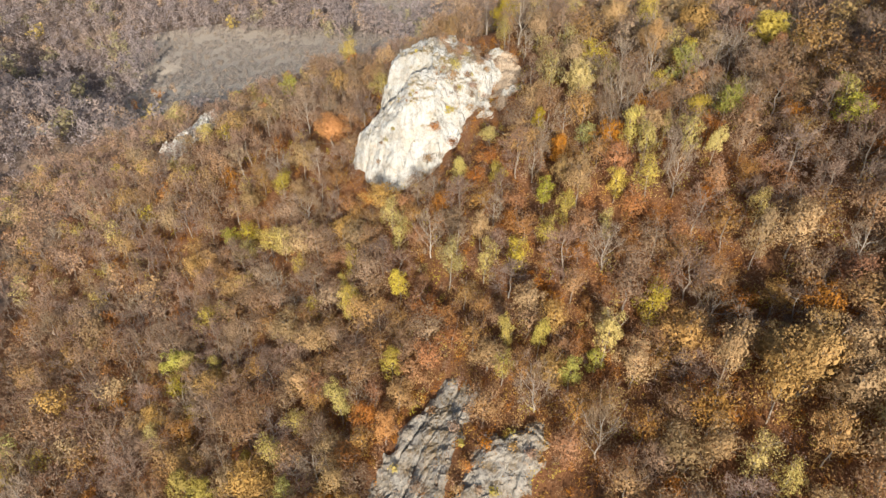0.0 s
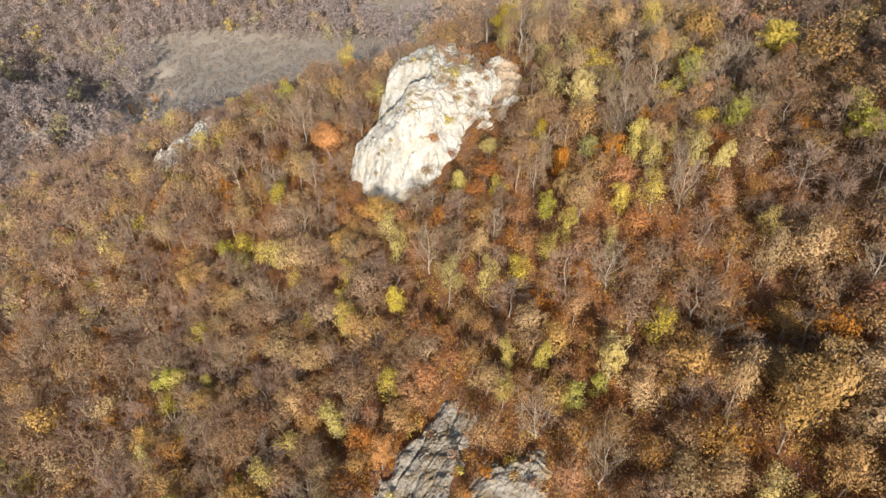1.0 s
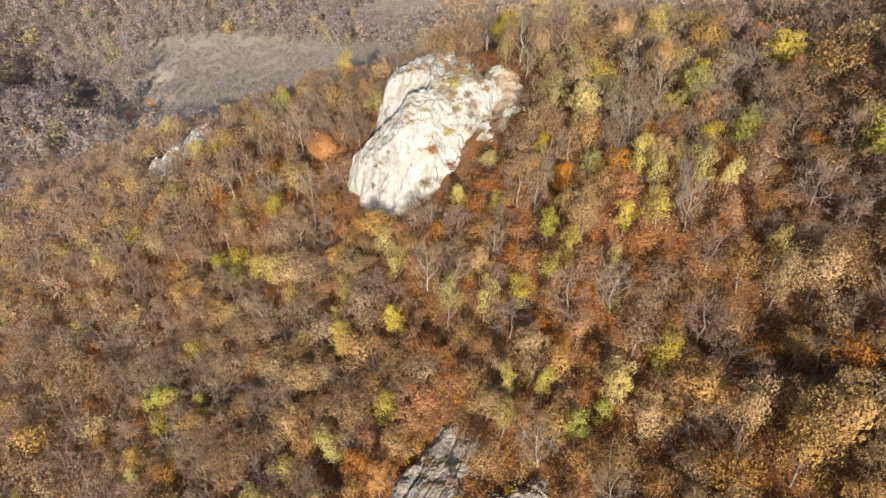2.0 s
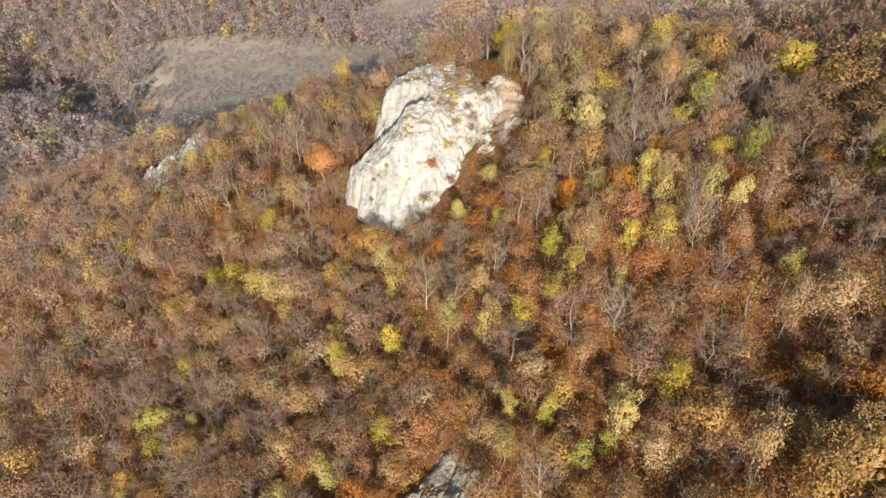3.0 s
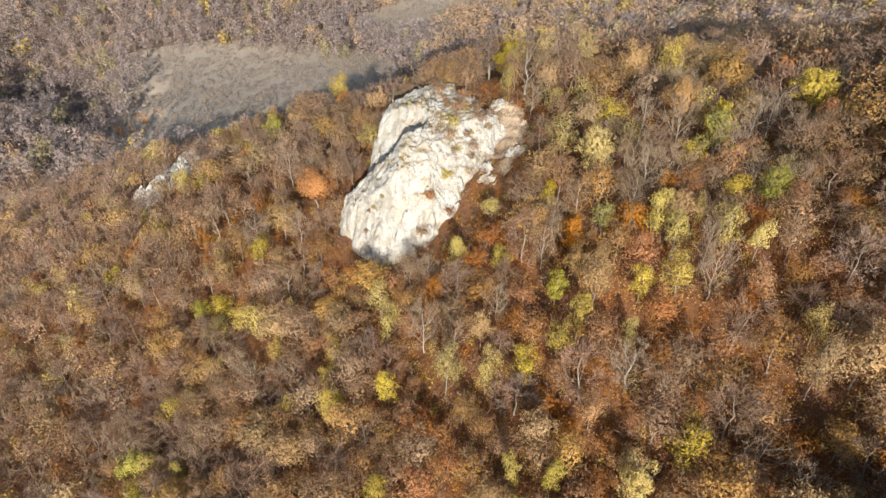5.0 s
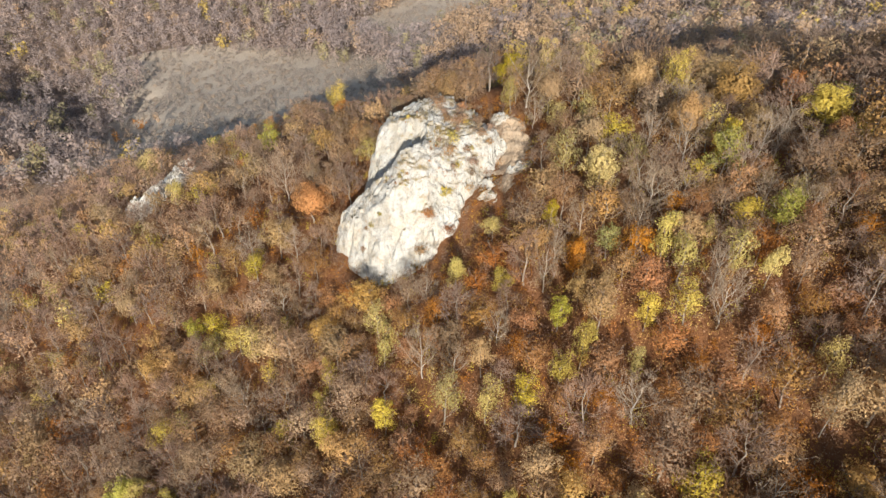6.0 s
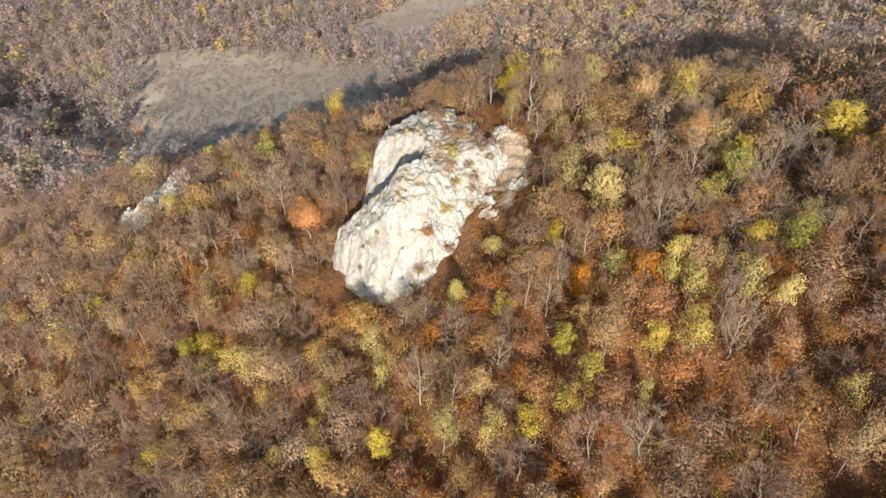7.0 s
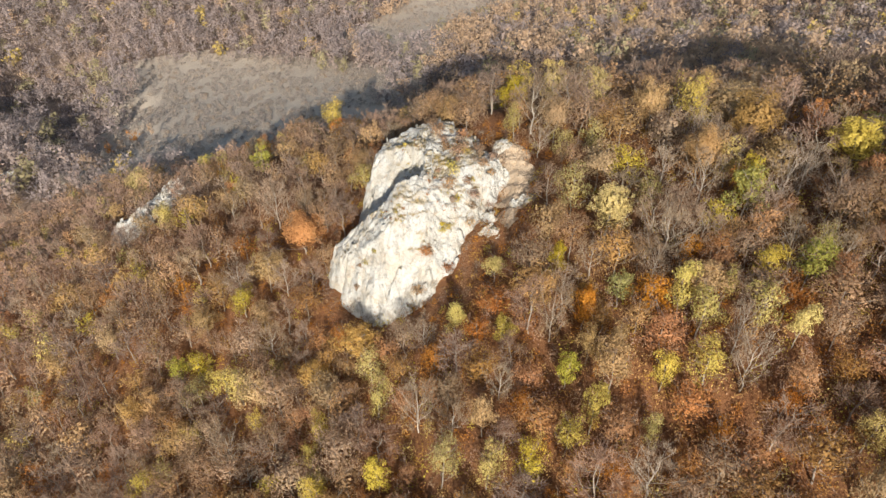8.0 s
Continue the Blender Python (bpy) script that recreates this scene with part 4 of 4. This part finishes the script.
# shrubs that cover the east side of the crag, thickest towards the soil bank
for i, (x, y) in enumerate(scatter(0, 11, 119, 143, 2.3, crag_rng, [], lambda x, y: (edge_distance(CRAG, x, y) > 0.4) & (crag_rng.random(x.shape) < 0.12 + 0.05 * x))):
    leaf, label = (("twig", "leafless grey-brown shrub"), ("haze", "leafless violet-grey shrub"), ("brown", "thin brown-leaved shrub"), ("olive", "dry olive tussock"), ("pale_twig", "pale grey leafless shrub"))[i % 5]
    bush(x, y, crag_top(x, y), crag_rng.uniform(0.6, 1.3), leaf, label + " on the broken white limestone", crag_rng)
for x, y, r, leaf, label in ((1.6, 57.6, 1.3, "twig", "dark leafless bush rooted in the grey slab"), (2.6, 55.0, 0.7, "olive", "olive tuft at the slab's foot"), (3.4, 51.2, 1.2, "rust", "rust-red bush between the grey slabs"),
                             (2.0, 49.0, 1.1, "amber", "amber bush between the grey slabs"), (6.0, 53.5, 1.4, "rust", "rust-red bush over the pale slab"), (7.0, 47.6, 1.0, "olive", "olive tuft on the pale slab"),
                             (12.0, 51.2, 1.1, "twig", "dark leafless bush on the pale slab"), (-4.0, 51.5, 1.5, "twig", "leafless grey bush on the grey slab"), (-7.5, 55.0, 0.9, "olive", "dry tussock on the grey slab"),
                             (-2.0, 62.5, 0.9, "brown", "thin brown bush by the slab's edge"), (9.8, 52.6, 1.0, "amber", "amber bush on the pale slab"), (5.0, 48.5, 0.9, "brown", "thin brown bush on the pale slab")):
    bush(x, y, float(land(x, y)) + 1.2, r, leaf, label, crag_rng)


# ---- tufts in the cracks of the crag ----
tuft_v, tuft_f, tuft_s, count = [], [], [], 0
for x, y in zip(crag_rng.uniform(-20, 8, 900), crag_rng.uniform(110, 146, 900)):
    if float(edge_distance(CRAG, x, y)) < 0.6 or math.sin(x * 0.55 + 2 * math.sin(y * 0.31)) + math.sin(y * 0.47 - x * 0.2) + 0.05 * x < 0.55:
        continue
    r = crag_rng.uniform(0.15, 0.5)
    d = unit(crag_rng.normal(0, 1, (12, 3)) + (0, 0, 0.5))
    v, f = leaf_blades(d * r * (1, 1, 0.6) + (x, y, crag_top(x, y) + 0.05), 0.14, d, crag_rng)
    tuft_v.append(v)
    tuft_f.append(f + count)
    count += len(v)
    tuft_s.append(np.full(len(f), int(crag_rng.integers(0, 4))))
tagged(new("rock_tufts", mesh_from("rock_tufts", np.concatenate(tuft_v), np.concatenate(tuft_f), [LEAF["olive"], LEAF["brown"], LEAF["rust"], LEAF["twig"]], False, np.concatenate(tuft_s))),
       "small dry tufts in the cracks of the white crag", "grass", kind="stuff")
